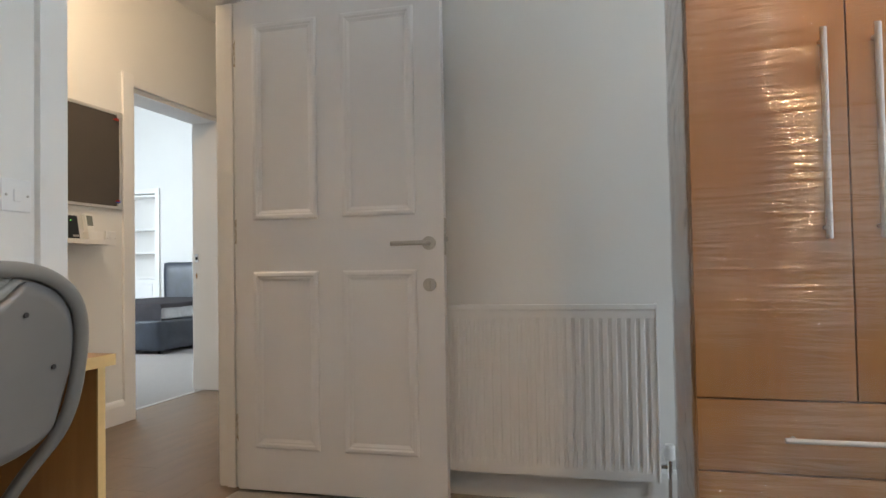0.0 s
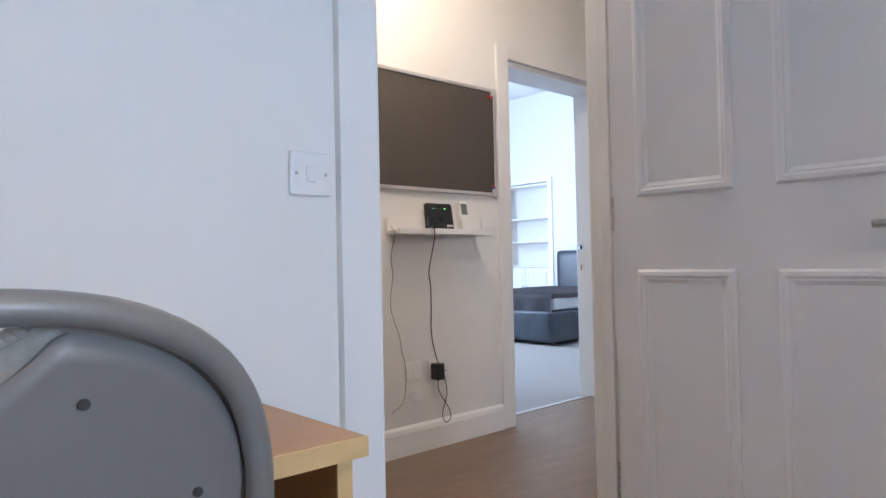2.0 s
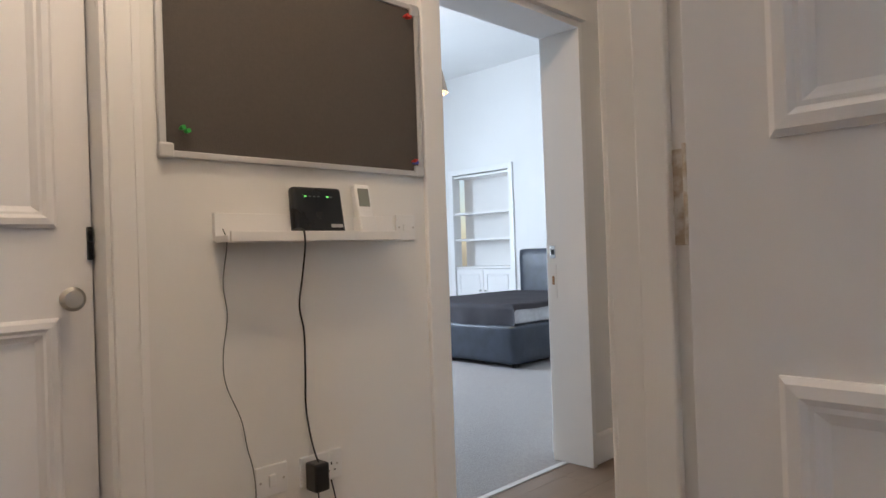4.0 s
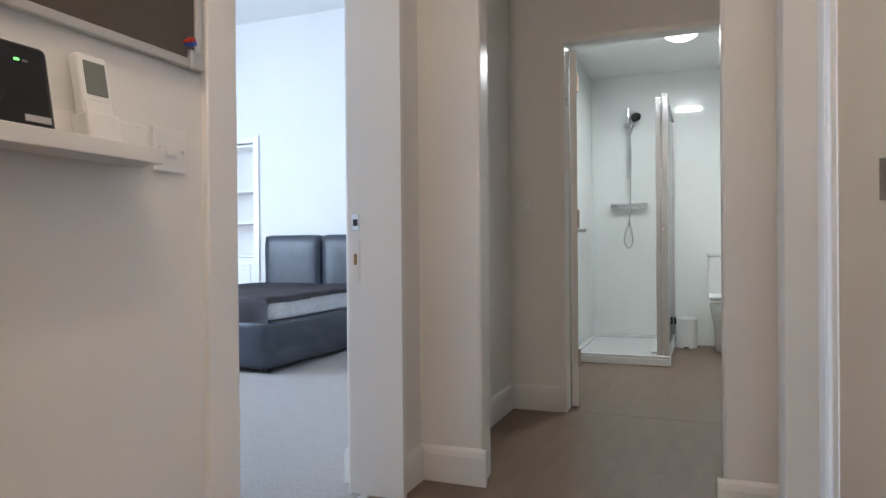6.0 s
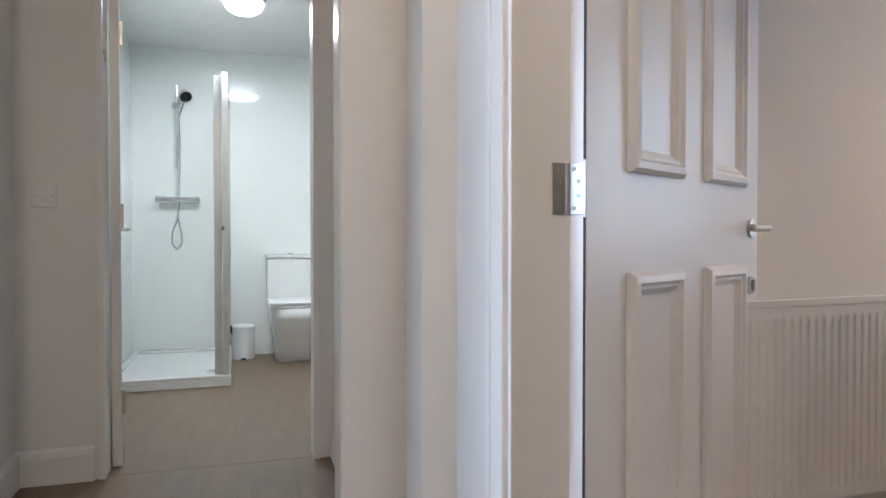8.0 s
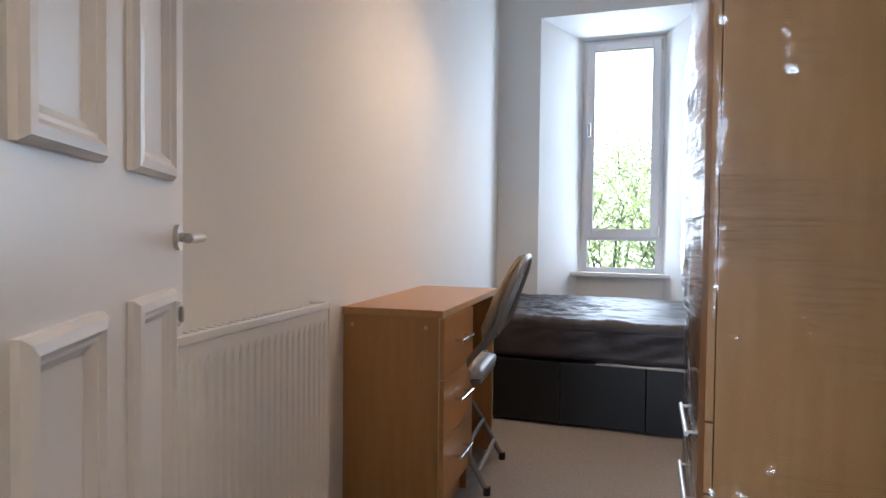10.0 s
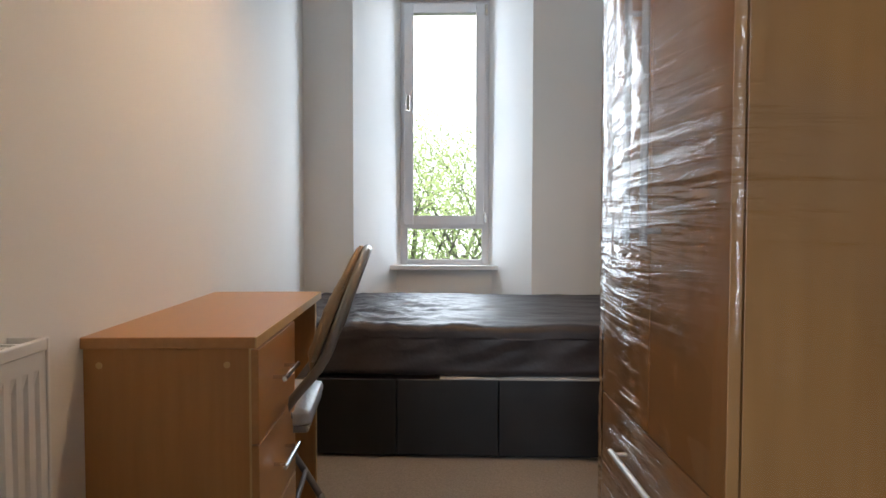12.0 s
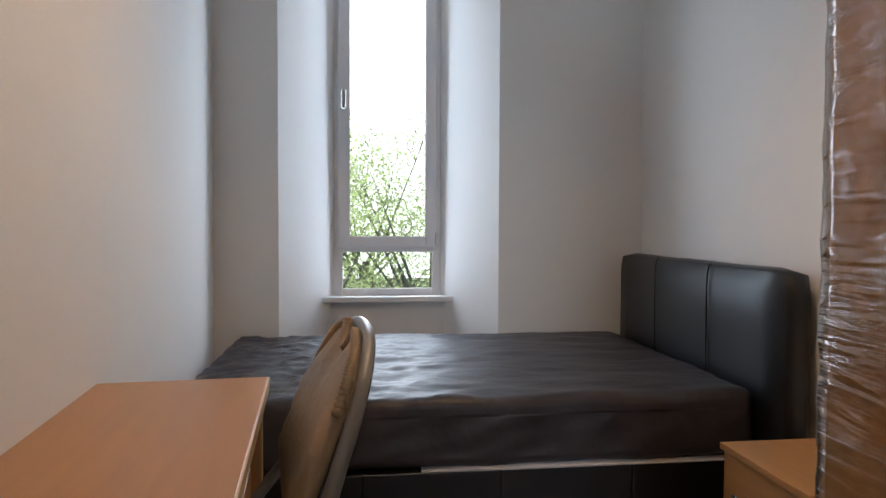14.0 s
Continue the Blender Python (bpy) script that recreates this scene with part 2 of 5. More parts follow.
def tube(points, r, seg=10, closed=False):
    """A round tube swept along a smoothed line of points."""
    pts = [Vector(p) for p in points]
    n = len(pts)
    fine = []
    for i in range(n if closed else n - 1):
        p0, p1, p2, p3 = (pts[(i - 1) % n] if closed or i else pts[0]), pts[i], pts[(i + 1) % n], (pts[(i + 2) % n] if closed or i + 2 < n else pts[-1])
        for k in range(6):
            t = k / 6
            fine.append(0.5 * ((2 * p1) + (p2 - p0) * t + (2 * p0 - 5 * p1 + 4 * p2 - p3) * t * t + (3 * p1 - p0 - 3 * p2 + p3) * t ** 3))
    if not closed:
        fine.append(pts[-1])
    bm = bmesh.new()
    rings, up = [], Vector((0.13, 0.31, 0.94))
    m = len(fine)
    for i, p in enumerate(fine):
        d = (fine[(i + 1) % m] - fine[i - 1]) if closed else (fine[min(i + 1, m - 1)] - fine[max(i - 1, 0)])
        d.normalize()
        x = up - d * up.dot(d)
        x = x.normalized() if x.length > 1e-4 else d.orthogonal().normalized()
        up = x
        y = d.cross(x)
        rings.append([bm.verts.new(p + r * (math.cos(a) * x + math.sin(a) * y)) for a in (2 * math.pi * k / seg for k in range(seg))])
    for i in range(m if closed else m - 1):
        a, b = rings[i], rings[(i + 1) % m]
        for k in range(seg):
            bm.faces.new((a[k], a[(k + 1) % seg], b[(k + 1) % seg], b[k]))
    if not closed:
        bm.faces.new(rings[0][::-1])
        bm.faces.new(rings[-1])
    for f in bm.faces:
        f.smooth = True
    return bm


def lathe(profile, seg=32):
    bm = bmesh.new()
    rings = [[bm.verts.new((r * math.cos(2 * math.pi * k / seg), r * math.sin(2 * math.pi * k / seg), z)) for k in range(seg)] for r, z in profile]
    for a, b in zip(rings, rings[1:]):
        for k in range(seg):
            bm.faces.new((a[k], a[(k + 1) % seg], b[(k + 1) % seg], b[k]))
    bm.faces.new(rings[0][::-1])
    bm.faces.new(rings[-1])
    return bm


def pillow(a, b, bevel, puff, cuts=14, seed=0.0, wrinkle=0.006):
    """A soft upholstered block: rounded edges, a slight swell and creases."""
    lo, hi = Vector([min(p) for p in zip(a, b)]), Vector([max(p) for p in zip(a, b)])
    bm = cube(a, b)
    bmesh.ops.subdivide_edges(bm, edges=bm.edges[:], cuts=cuts, use_grid_fill=True)
    mid, half = (lo + hi) / 2, (hi - lo) / 2
    for v in bm.verts:
        q = Vector([(v.co[i] - mid[i]) / half[i] for i in range(3)])
        inner = Vector([max(-(half[i] - bevel), min(half[i] - bevel, v.co[i] - mid[i])) for i in range(3)])
        d = (v.co - mid) - inner
        if d.length > 1e-6:
            v.co = mid + inner + d.normalized() * min(bevel, d.length)
        swell = (1 - q.x ** 2) * (1 - q.y ** 2) if abs(q.z) > 0.99 else 0
        v.co.z += puff * swell * (1 if q.z > 0 else 0)
        v.co += Vector((0, 0, 1)) * wrinkle * noise.noise(Vector((v.co.x * 5 + seed, v.co.y * 9, v.co.z * 6)))
        v.co.y += wrinkle * noise.noise(Vector((v.co.x * 6, v.co.z * 9 + seed, 3)))
    for f in bm.faces:
        f.smooth = True
    return bm


def mesh_of(name, bm, material):
    bmesh.ops.recalc_face_normals(bm, faces=bm.faces[:])
    me = bpy.data.meshes.new(name)
    bm.to_mesh(me)
    bm.free()
    me.materials.append(material)
    return me


def part(name, bm, material, parent, label=""):
    ob = new(name, mesh_of(name, bm, material))
    ob.parent = parent
    return tagged(ob, label)


def thing(name, label, category, m=None, group=""):
    ob = new(name)
    ob.matrix_world = m or pose(0, 0, 0)
    return tagged(ob, label, category, group)


def solid(name, bm, material, label, category, m=None, kind="", group=""):
    ob = new(name, mesh_of(name, bm, material))
    if m:
        ob.matrix_world = m
    return tagged(ob, label, category, group, kind)


def setting(name, a, b, material, label, category, bevel=0.0, m=None):
    return solid(name, cube(a, b, bevel), material, label, category, m, "structure")


# ---- plan ----
YR, YH = 0.335, 0.432          # rooms' wall: room side, hall side
YK = 0.418                     # hall side beside the small bedroom's door
YB, YC = 1.70, 1.94            # hall's far wall
AX0, AX1 = -0.045, 0.856       # opening of bedroom A
BX0, BX1 = 1.60, 2.505         # opening of bedroom B
CX0, CX1 = 1.872, 2.808        # opening of the double bedroom
HEAD, CEIL = 2.02, 2.75
TURN = 4.3                     # bedroom B lies a little askew
WALL = "painted white plaster wall"


# floors
setting("floor_1", (-2.4, -4.75, -0.12), (0.93, YR, -0.002), M_CARPET, "beige-grey fitted carpet of the bedroom", "carpet")
setting("floor_2", (0.93, -4.75, -0.12), (3.5, YR, -0.002), M_CARPET, "beige-grey fitted carpet of the small bedroom", "carpet")
setting("floor_3", (-1.2, 1.872, -0.12), (7.0, 7.2, -0.002), M_CARPETC, "pale grey fitted carpet of the double bedroom", "carpet")
hall_floor = setting("floor_4", (-1.2, YR, -0.12), (4.28, 1.868, -0.006), M_JOINT, "dark joints under brown wood-look vinyl planks", "floor")
bath_floor = setting("floor_5", (4.28, -0.6, -0.12), (7.2, 1.868, -0.006), M_JOINT, "dark joints under grey-brown vinyl planks in the bathroom", "floor")
setting("threshold_strip", (CX0, 1.862, -0.004), (CX1, 1.892, 0.004), M_ALU, "thin aluminium carpet threshold strip in the doorway", "threshold", 0.002)

# wall between the two bedrooms and the hall
setting("wall_south_1", (-2.4, YR, 0), (AX0 - 0.03, YH, CEIL), M_WALL, WALL + " with the light switch", "wall")
setting("wall_south_2", (AX1 + 0.03, YR, 0), (BX0 - 0.03, YH, CEIL), M_WALL, WALL + " between two bedroom doors", "wall")
setting("wall_south_3", (BX1 + 0.03, YR, 0), (4.23, YK, CEIL), M_WALL, WALL + " beside the small bedroom's door", "wall")
setting("wall_south_4", (AX0 - 0.03, YR, HEAD + 0.03), (AX1 + 0.03, YH, CEIL), M_WALL, WALL + " above the bedroom door", "wall")
setting("wall_south_5", (BX0 - 0.03, YR, HEAD + 0.03), (BX1 + 0.03, YK, CEIL), M_WALL, WALL + " above the small bedroom's door", "wall")
# hall's far wall
DX0, DX1 = -0.12, 0.735
setting("wall_north_1", (-1.2, YB, 0), (DX0 - 0.03, YC, CEIL), M_WALL, WALL + " of the hall", "wall")
setting("wall_north_2", (DX1 + 0.03, YB, 0), (CX0 - 0.03, YC, CEIL), M_WALL, WALL + " behind the noticeboard", "wall")
setting("wall_north_3", (CX1 + 0.03, 1.76, 0), (3.045, YC, CEIL), M_WALL, WALL + " beside the double bedroom's door", "wall")
setting("wall_north_4", (CX0 - 0.03, YB, HEAD + 0.03), (CX1 + 0.03, YC, CEIL), M_WALL, WALL + " above the double bedroom's door", "wall")
setting("wall_north_5", (DX0 - 0.03, YB, HEAD + 0.03), (DX1 + 0.03, YC, CEIL), M_WALL, WALL + " above the cupboard door", "wall")
setting("wall_west", (-1.32, YH, 0), (-1.2, YC, CEIL), M_WALL, WALL + " closing the hall", "wall")
# piers and the passage to the bathroom
setting("wall_pier_1", (3.045, 1.508, 0), (3.16, YC, CEIL), M_TRIM, "glossy white rounded wall pier in the hall", "wall", 0.012)
setting("wall_pier_2", (3.02, YK, 0), (3.13, 0.67, CEIL), M_TRIM, "glossy white rounded wall pier by the small bedroom", "wall", 0.012)
setting("wall_passage_1", (3.16, 1.735, 0), (4.255, YC, CEIL), M_WALL, WALL + " of the passage", "wall")
setting("wall_passage_2", (3.13, YK, 0), (4.255, 0.515, CEIL), M_WALL, WALL + " of the passage opposite", "wall")
PY0, PY1 = 0.600, 1.425
setting("wall_bath_1", (4.255, PY1 + 0.01, 0), (4.35, YC, CEIL), M_WALL, WALL + " beside the bathroom door", "wall")
setting("wall_bath_2", (4.255, -0.6, 0), (4.35, PY0, CEIL), M_WALL, WALL + " beyond the bathroom door", "wall")
setting("wall_bath_3", (4.255, PY0, 2.0), (4.35, PY1 + 0.01, CEIL), M_WALL, WALL + " above the bathroom door", "wall")
setting("ceiling_1", (-1.4, YR, CEIL), (4.33, YC, CEIL + 0.1), M_CEIL, "white plaster ceiling of the hall", "ceiling")
# bathroom
setting("wall_bath_4", (7.0, -0.6, 0), (7.12, 1.80, 2.47), M_WET, "glossy white wet-wall panelling behind the shower", "wall")
setting("wall_bath_5", (4.35, 1.70, 0), (7.0, 1.80, 2.47), M_WET, "glossy white wet-wall panelling along the shower", "wall")
setting("wall_bath_6", (4.35, -0.6, 0), (7.0, -0.5, 2.47), M_WET, "glossy white wet-wall panelling of the bathroom", "wall")
setting("ceiling_2", (4.35, -0.6, 2.456), (7.12, 1.80, 2.55), M_CEIL, "white bathroom ceiling", "ceiling")
# double bedroom
setting("wall_double_1", (6.52, YC, 0), (6.64, 5.18, 3.3), M_WALL, WALL + " behind the double bed's headboard", "wall")
setting("wall_double_2", (6.52, 6.12, 0), (6.64, 7.0, 3.3), M_WALL, WALL + " beyond the alcove", "wall")
setting("wall_double_3", (6.52, 5.18, 2.02), (6.64, 6.12, 3.3), M_WALL, WALL + " above the alcove", "wall")
setting("wall_double_4", (6.82, 5.1, 0), (6.92, 6.2, 3.3), M_WALL, WALL + " at the back of the alcove", "wall")
setting("wall_double_5", (-1.2, 6.9, 0), (2.3, 7.0, 3.3), M_WALL, WALL + " beside the double bedroom's window", "wall")
setting("wall_double_6", (4.1, 6.9, 0), (6.52, 7.0, 3.3), M_WALL, WALL + " of the double bedroom", "wall")
setting("wall_double_7", (2.3, 6.9, 0), (4.1, 7.0, 0.7), M_WALL, WALL + " below the double bedroom's window", "wall")
setting("wall_double_8", (2.3, 6.9, 2.7), (4.1, 7.0, 3.3), M_WALL, WALL + " above the double bedroom's window", "wall")
setting("wall_double_9", (-1.32, YC, 0), (-1.2, 7.0, 3.3), M_WALL, WALL + " closing the double bedroom", "wall")
setting("wall_double_10", (-1.2, YC - 0.02, CEIL), (6.64, YC + 0.06, 3.3), M_WALL, WALL + " over the double bedroom's door", "wall")
setting("ceiling_3", (-1.3, YC - 0.02, 3.3), (6.92, 7.0, 3.4), M_CEIL, "white plaster ceiling of the double bedroom", "ceiling")
setting("wall_double_11", (3.14, YC, 0), (6.52, YC + 0.06, CEIL), M_WALL, WALL + " between bedroom and bathroom", "wall")
# bedroom A
setting("wall_a_1", (0.98, -4.03, 0), (1.06, YR, 2.9), M_WALL, WALL + " behind the radiator", "wall")
setting("wall_a_2", (-2.4, -4.03, 0), (-2.3, YR, 2.9), M_WALL, WALL + " closing the bedroom", "wall")
setting("ceiling_4", (-2.4, -4.8, 2.9), (3.6, YR + 0.12, 3.0), M_CEIL, "white plaster ceiling of the bedrooms", "ceiling")
# bedroom B: the long wall runs a little askew
solid("wall_b_1", cube((0, -4.75, 0), (0.12, 1.9, 2.9)), M_WALL, WALL + " behind desk and radiator", "wall", pose(2.977, -1.39, 0, 0, 0, TURN) @ pose(0, 0, 0), "structure")
setting("wall_over_1", (-2.4, YR, CEIL), (4.2, YH, 2.9), M_WALL, WALL + " closing the gap above the hall", "wall")


def window_bay(n, cx, side0, side1):
    """A deep splayed window bay in the outer wall and a tall narrow window with a low fixed pane. side0, side1: where the wall starts and ends."""
    y0, y1, zt, zw, zs = -4.03, -4.39, 2.50, 2.41, 0.704
    fo, wo = 0.536, 0.288
    bm = bmesh.new()
    bm_box(bm, (side0, y0, 0), (cx - fo, y1 - 0.34, 2.9))
    wl = solid("wall_outer_%d" % n, bm, M_WALL, WALL + " beside the window bay", "wall", None, "structure")
    solid("wall_outer_%d" % (n + 1), cube((cx + fo, y0, 0), (side1, y1 - 0.34, 2.9)), M_WALL, WALL + " beside the deep window", "wall", None, "structure")
    solid("wall_outer_%d" % (n + 2), cube((cx - fo, y0, zt), (cx + fo, y1 - 0.34, 2.9)), M_WALL, WALL + " above the window bay", "wall", None, "structure")
    # splayed reveals
    for s, lab in ((-1, "wall_reveal_%d" % n), (1, "wall_reveal_%d" % (n + 1))):
        bm = bmesh.new()
        xy = [(cx + s * fo, y0 - 0.001), (cx + s * wo, y1), (cx + s * wo, y1 - 0.3), (cx + s * fo, y1 - 0.3)]
        lo = [bm.verts.new((x, y, 0)) for x, y in xy]
        hi = [bm.verts.new((x, y, zt)) for x, y in xy]
        bm.faces.new(lo[::-1]); bm.faces.new(hi)
        for i in range(4):
            bm.faces.new((lo[i], lo[(i + 1) % 4], hi[(i + 1) % 4], hi[i]))
        solid(lab, bm, M_WALL, "splayed white plaster window reveal", "wall", None, "structure")
    bm = bmesh.new()
    pr = [(y0 - 0.002, zt), (y1, zw), (y1 - 0.3, zw), (y1 - 0.3, zt)]
    a = [bm.verts.new((cx - fo, y, z)) for y, z in pr]
    b = [bm.verts.new((cx + fo, y, z)) for y, z in pr]
    bm.faces.new(a); bm.faces.new(b[::-1])
    for i in range(4):
        bm.faces.new((a[i], b[i], b[(i + 1) % 4], a[(i + 1) % 4]))
    solid("wall_soffit_%d" % n, bm, M_WALL, "sloping plaster soffit over the window", "wall", None, "structure")
    setting("wall_apron_%d" % n, (cx - fo, y1 - 0.28, 0), (cx + fo, y1 + 0.03, zs - 0.032), M_WALL, WALL + " below the window sill", "wall")
    win = tagged(thing("window_%d" % n, "tall narrow white window with a low fixed pane, daylight behind", "window"), kind="structure")
    part("window_sill", cube((cx - 0.357, y1 - 0.02, zs - 0.03), (cx + 0.357, y1 + 0.085, zs), 0.004), M_TRIM, win, "white painted sill board")
    yf = y1 - 0.055
    fr = bmesh.new()
    for p, q in (((cx - wo, yf, zs), (cx - wo + 0.045, y1 - 0.004, zw)), ((cx + wo - 0.045, yf, zs), (cx + wo, y1 - 0.004, zw)),
                 ((cx - wo + 0.045, yf, zw - 0.04), (cx + wo - 0.045, y1 - 0.004, zw)), ((cx - wo + 0.045, yf, zs), (cx + wo - 0.045, y1 - 0.004, zs + 0.035)),
                 ((cx - wo + 0.045, yf, 0.938), (cx + wo - 0.045, y1 - 0.004, 0.978))):
        bm_box(fr, p, q, 0.003, 1)
    part("window_frame", fr, M_UPVC, win)
    sash = bmesh.new()
    sx, z0, z1, w = wo - 0.023, 0.963, zw - 0.02, 0.062
    for p, q in (((cx - sx, y1 - 0.03, z0), (cx - sx + w, y1 + 0.018, z1)), ((cx + sx - w, y1 - 0.03, z0), (cx + sx, y1 + 0.018, z1)),
                 ((cx - sx + w, y1 - 0.03, z1 - w), (cx + sx - w, y1 + 0.018, z1)), ((cx - sx + w, y1 - 0.03, z0), (cx + sx - w, y1 + 0.018, z0 + w))):
        bm_box(sash, p, q, 0.005, 2)
    sa = part("casement", sash, M_UPVC, win, "white casement frame")
    h = bm_rod(bmesh.new(), (cx + sx - 0.03, y1 + 0.016, 1.74), (cx + sx - 0.03, y1 + 0.045, 1.74), 0.011)
    bm_box(h, (cx + sx - 0.042, y1 + 0.036, 1.70), (cx + sx - 0.018, y1 + 0.05, 1.80), 0.005)
    part("handle", h, M_STEEL, sa, "small metal window handle")
    for zz in (0.975, zw - 0.10):
        part("hinge", cube((cx - sx - 0.012, y1 + 0.01, zz), (cx - sx + 0.008, y1 + 0.026, zz + 0.07), 0.003), M_STEEL, sa)
    for p, q in (((cx - sx + w - 0.005, y1 - 0.012, z0 + w - 0.005), (cx + sx - w + 0.005, y1 - 0.006, z1 - w + 0.005)), ((cx - wo + 0.042, y1 - 0.034, zs + 0.03), (cx + wo - 0.042, y1 - 0.028, 0.943))):
        g = part("pane", cube(p, q), M_GLASS, win)
        g.visible_shadow = False


window_bay(1, -0.40, -2.4, 1.0)
window_bay(4, 2.338, 1.0, 3.5)


# ---- joinery ----
def casing(n, x0, x1, y0, y1, head, faces, wide=0.085):
    """Lining and architraves of a door opening in a wall that runs along x."""
    d = tagged(thing("trim_%d" % n, "white gloss painted door lining with moulded architrave", "door frame"), kind="structure")
    part("lining", cube((x0 - 0.03, y0 - 0.004, 0), (x0, y1 + 0.004, head + 0.03), 0.002), M_TRIM, d)
    part("lining", cube((x1, y0 - 0.004, 0), (x1 + 0.03, y1 + 0.004, head + 0.03), 0.002), M_TRIM, d)
    part("lining", cube((x0, y0 - 0.004, head), (x1, y1 + 0.004, head + 0.03), 0.002), M_TRIM, d)
    for yf, s in faces:
        for xa, xb in ((x0 - wide, x0 - 0.012), (x1 + 0.012, x1 + wide)):
            b = cube((xa, yf, 0), (xb, yf + s * 0.018, head + 0.085), 0.004)
            out = xa if xa < x0 - 0.05 else xb
            i = 1 if xa < x0 - 0.05 else -1
            bm_box(b, (out - i * 0.002, yf + s * 0.0005, 0.001), (out + i * 0.018, yf + s * 0.0215, head + 0.087), 0.0015, 2)
            part("architrave", b, M_TRIM, d)
        b = cube((x0 - 0.012, yf, head + 0.012), (x1 + 0.012, yf + s * 0.018, head + 0.085), 0.004)
        part("architrave", b, M_TRIM, d)
    return d


trim_a = casing(1, AX0, AX1, YR, YH, HEAD, ((YR, -1), (YH, 1)), 0.108)
for z0, z1, x0, x1 in ((0, HEAD, AX1 - 0.013, AX1 + 0.001), (0, HEAD, AX0 - 0.001, AX0 + 0.013)):
    part("door_stop", cube((x0, YR + 0.022, z0), (x1, YR + 0.06, z1 - 0.002), 0.003), M_TRIM, trim_a)
casing(2, BX0, BX1, YR - 0.035, YK, HEAD, ((YR, -1), (YK, 1)))
trim_c = casing(3, CX0, CX1, YB + 0.03, YC, HEAD, ((YC, 1),))
casing(4, DX0, DX1, YB, YC, HEAD, ((YB, -1),))
tb = tagged(thing("trim_5", "white painted bathroom door lining", "door frame"), kind="structure")
part("lining", cube((4.244, PY1 - 0.004, 0), (4.36, PY1 + 0.022, 2.025), 0.002), M_TRIM, tb)
part("lining", cube((4.244, PY0 - 0.022, 0), (4.36, PY0 + 0.004, 2.025), 0.002), M_TRIM, tb)
part("lining", cube((4.244, PY0 + 0.004, 1.995), (4.36, PY1 - 0.004, 2.025), 0.002), M_TRIM, tb)
# flat architrave on the noticeboard side of the double bedroom's opening
part("architrave", cube((CX0 - 0.10, YB - 0.016, 0), (CX0 - 0.005, YB + 0.02, HEAD + 0.10), 0.004), M_TRIM, trim_c)
part("architrave", cube((CX1 + 0.005, 1.744, 0), (CX1 + 0.03, 1.772, HEAD + 0.10), 0.004), M_TRIM, trim_c)
# strike plate and keep in the right-hand lining
part("keep", cube((CX1 - 0.003, 1.895, 0.965), (CX1 + 0.002, 1.925, 1.025), 0.001), M_CHROME, trim_c, "bright metal latch keep")
part("keep_slot", cube((CX1 - 0.005, 1.902, 0.982), (CX1 - 0.002, 1.918, 1.006)), M_DARK, trim_c)
part("lock_plate", cube((CX1 - 0.003, 1.893, 0.775), (CX1 + 0.002, 1.927, 0.935), 0.001), M_TRIM, trim_c, "painted-over lock plate")
part("lock_slot", cube((CX1 - 0.005, 1.904, 0.84), (CX1 - 0.002, 1.916, 0.88)), M_BARE, trim_c)


def skirting(n, runs, label="white painted skirting board with a rounded top"):
    for k, (a, b, out) in enumerate(runs):
        a, b = Vector((*a, 0)), Vector((*b, 0))
        d, o = (b - a), Vector((*out, 0)) * 0.018
        bm = bmesh.new()
        prof = [(0, 0), (1, 0), (1, 0.105), (0.75, 0.125), (0.35, 0.135), (0, 0.137)]
        A = [bm.verts.new(a + o * p + Vector((0, 0, z))) for p, z in prof]
        B = [bm.verts.new(b + o * p + Vector((0, 0, z))) for p, z in prof]
        for i in range(len(prof)):
            j = (i + 1) % len(prof)
            bm.faces.new((A[i], A[j], B[j], B[i]))
        bm.faces.new(A[::-1]); bm.faces.new(B)
        solid("baseboard_%d" % (n + k), bm, M_TRIM, label, "skirting board", None, "structure")


skirting(1, [((DX1 + 0.09, YB), (CX0 - 0.10, YB), (0, -1)), ((CX1 + 0.03, 1.76), (3.027, 1.76), (0, -1)), ((3.045, 1.76), (3.045, 1.49), (-1, 0)), ((3.02, 0.688), (3.02, YK + 0.018), (-1, 0)),
             ((2.60, YK), (3.02, YK), (0, 1)), ((3.16, 1.735), (4.237, 1.735), (0, -1)), ((4.255, 1.735), (4.255, 1.46), (-1, 0)), ((3.13, 0.515), (4.242, 0.515), (0, 1)),
             ((0.98, -4.0), (0.98, YR), (-1, 0)), ((-2.3, YR), (AX0 - 0.11, YR), (0, -1)), ((CX1 + 0.09, YC + 0.06), (6.5, YC + 0.06), (0, 1)), ((6.52, YC + 0.07), (6.52, 5.1), (-1, 0)),
             ((1.06, -4.03), (3.1, -4.03), (0, 1))])


def lever(parent, x, y, s, z):
    """A lever handle on a round rose, on the face whose outward side is s along y; it points back to the hinges."""
    b = bm_rod(bmesh.new(), (x, y, z), (x, y + s * 0.009, z), 0.026, 28)
    part("rose", b, M_STEEL, parent, "round brushed-steel rose")
    b = tube([(x, y + s * 0.006, z), (x, y + s * 0.04, z), (x - 0.008, y + s * 0.052, z), (x - 0.03, y + s * 0.055, z), (x - 0.08, y + s * 0.055, z), (x - 0.135, y + s * 0.055, z)], 0.0095, 14)
    part("lever", b, M_STEEL, parent, "straight brushed-steel lever")


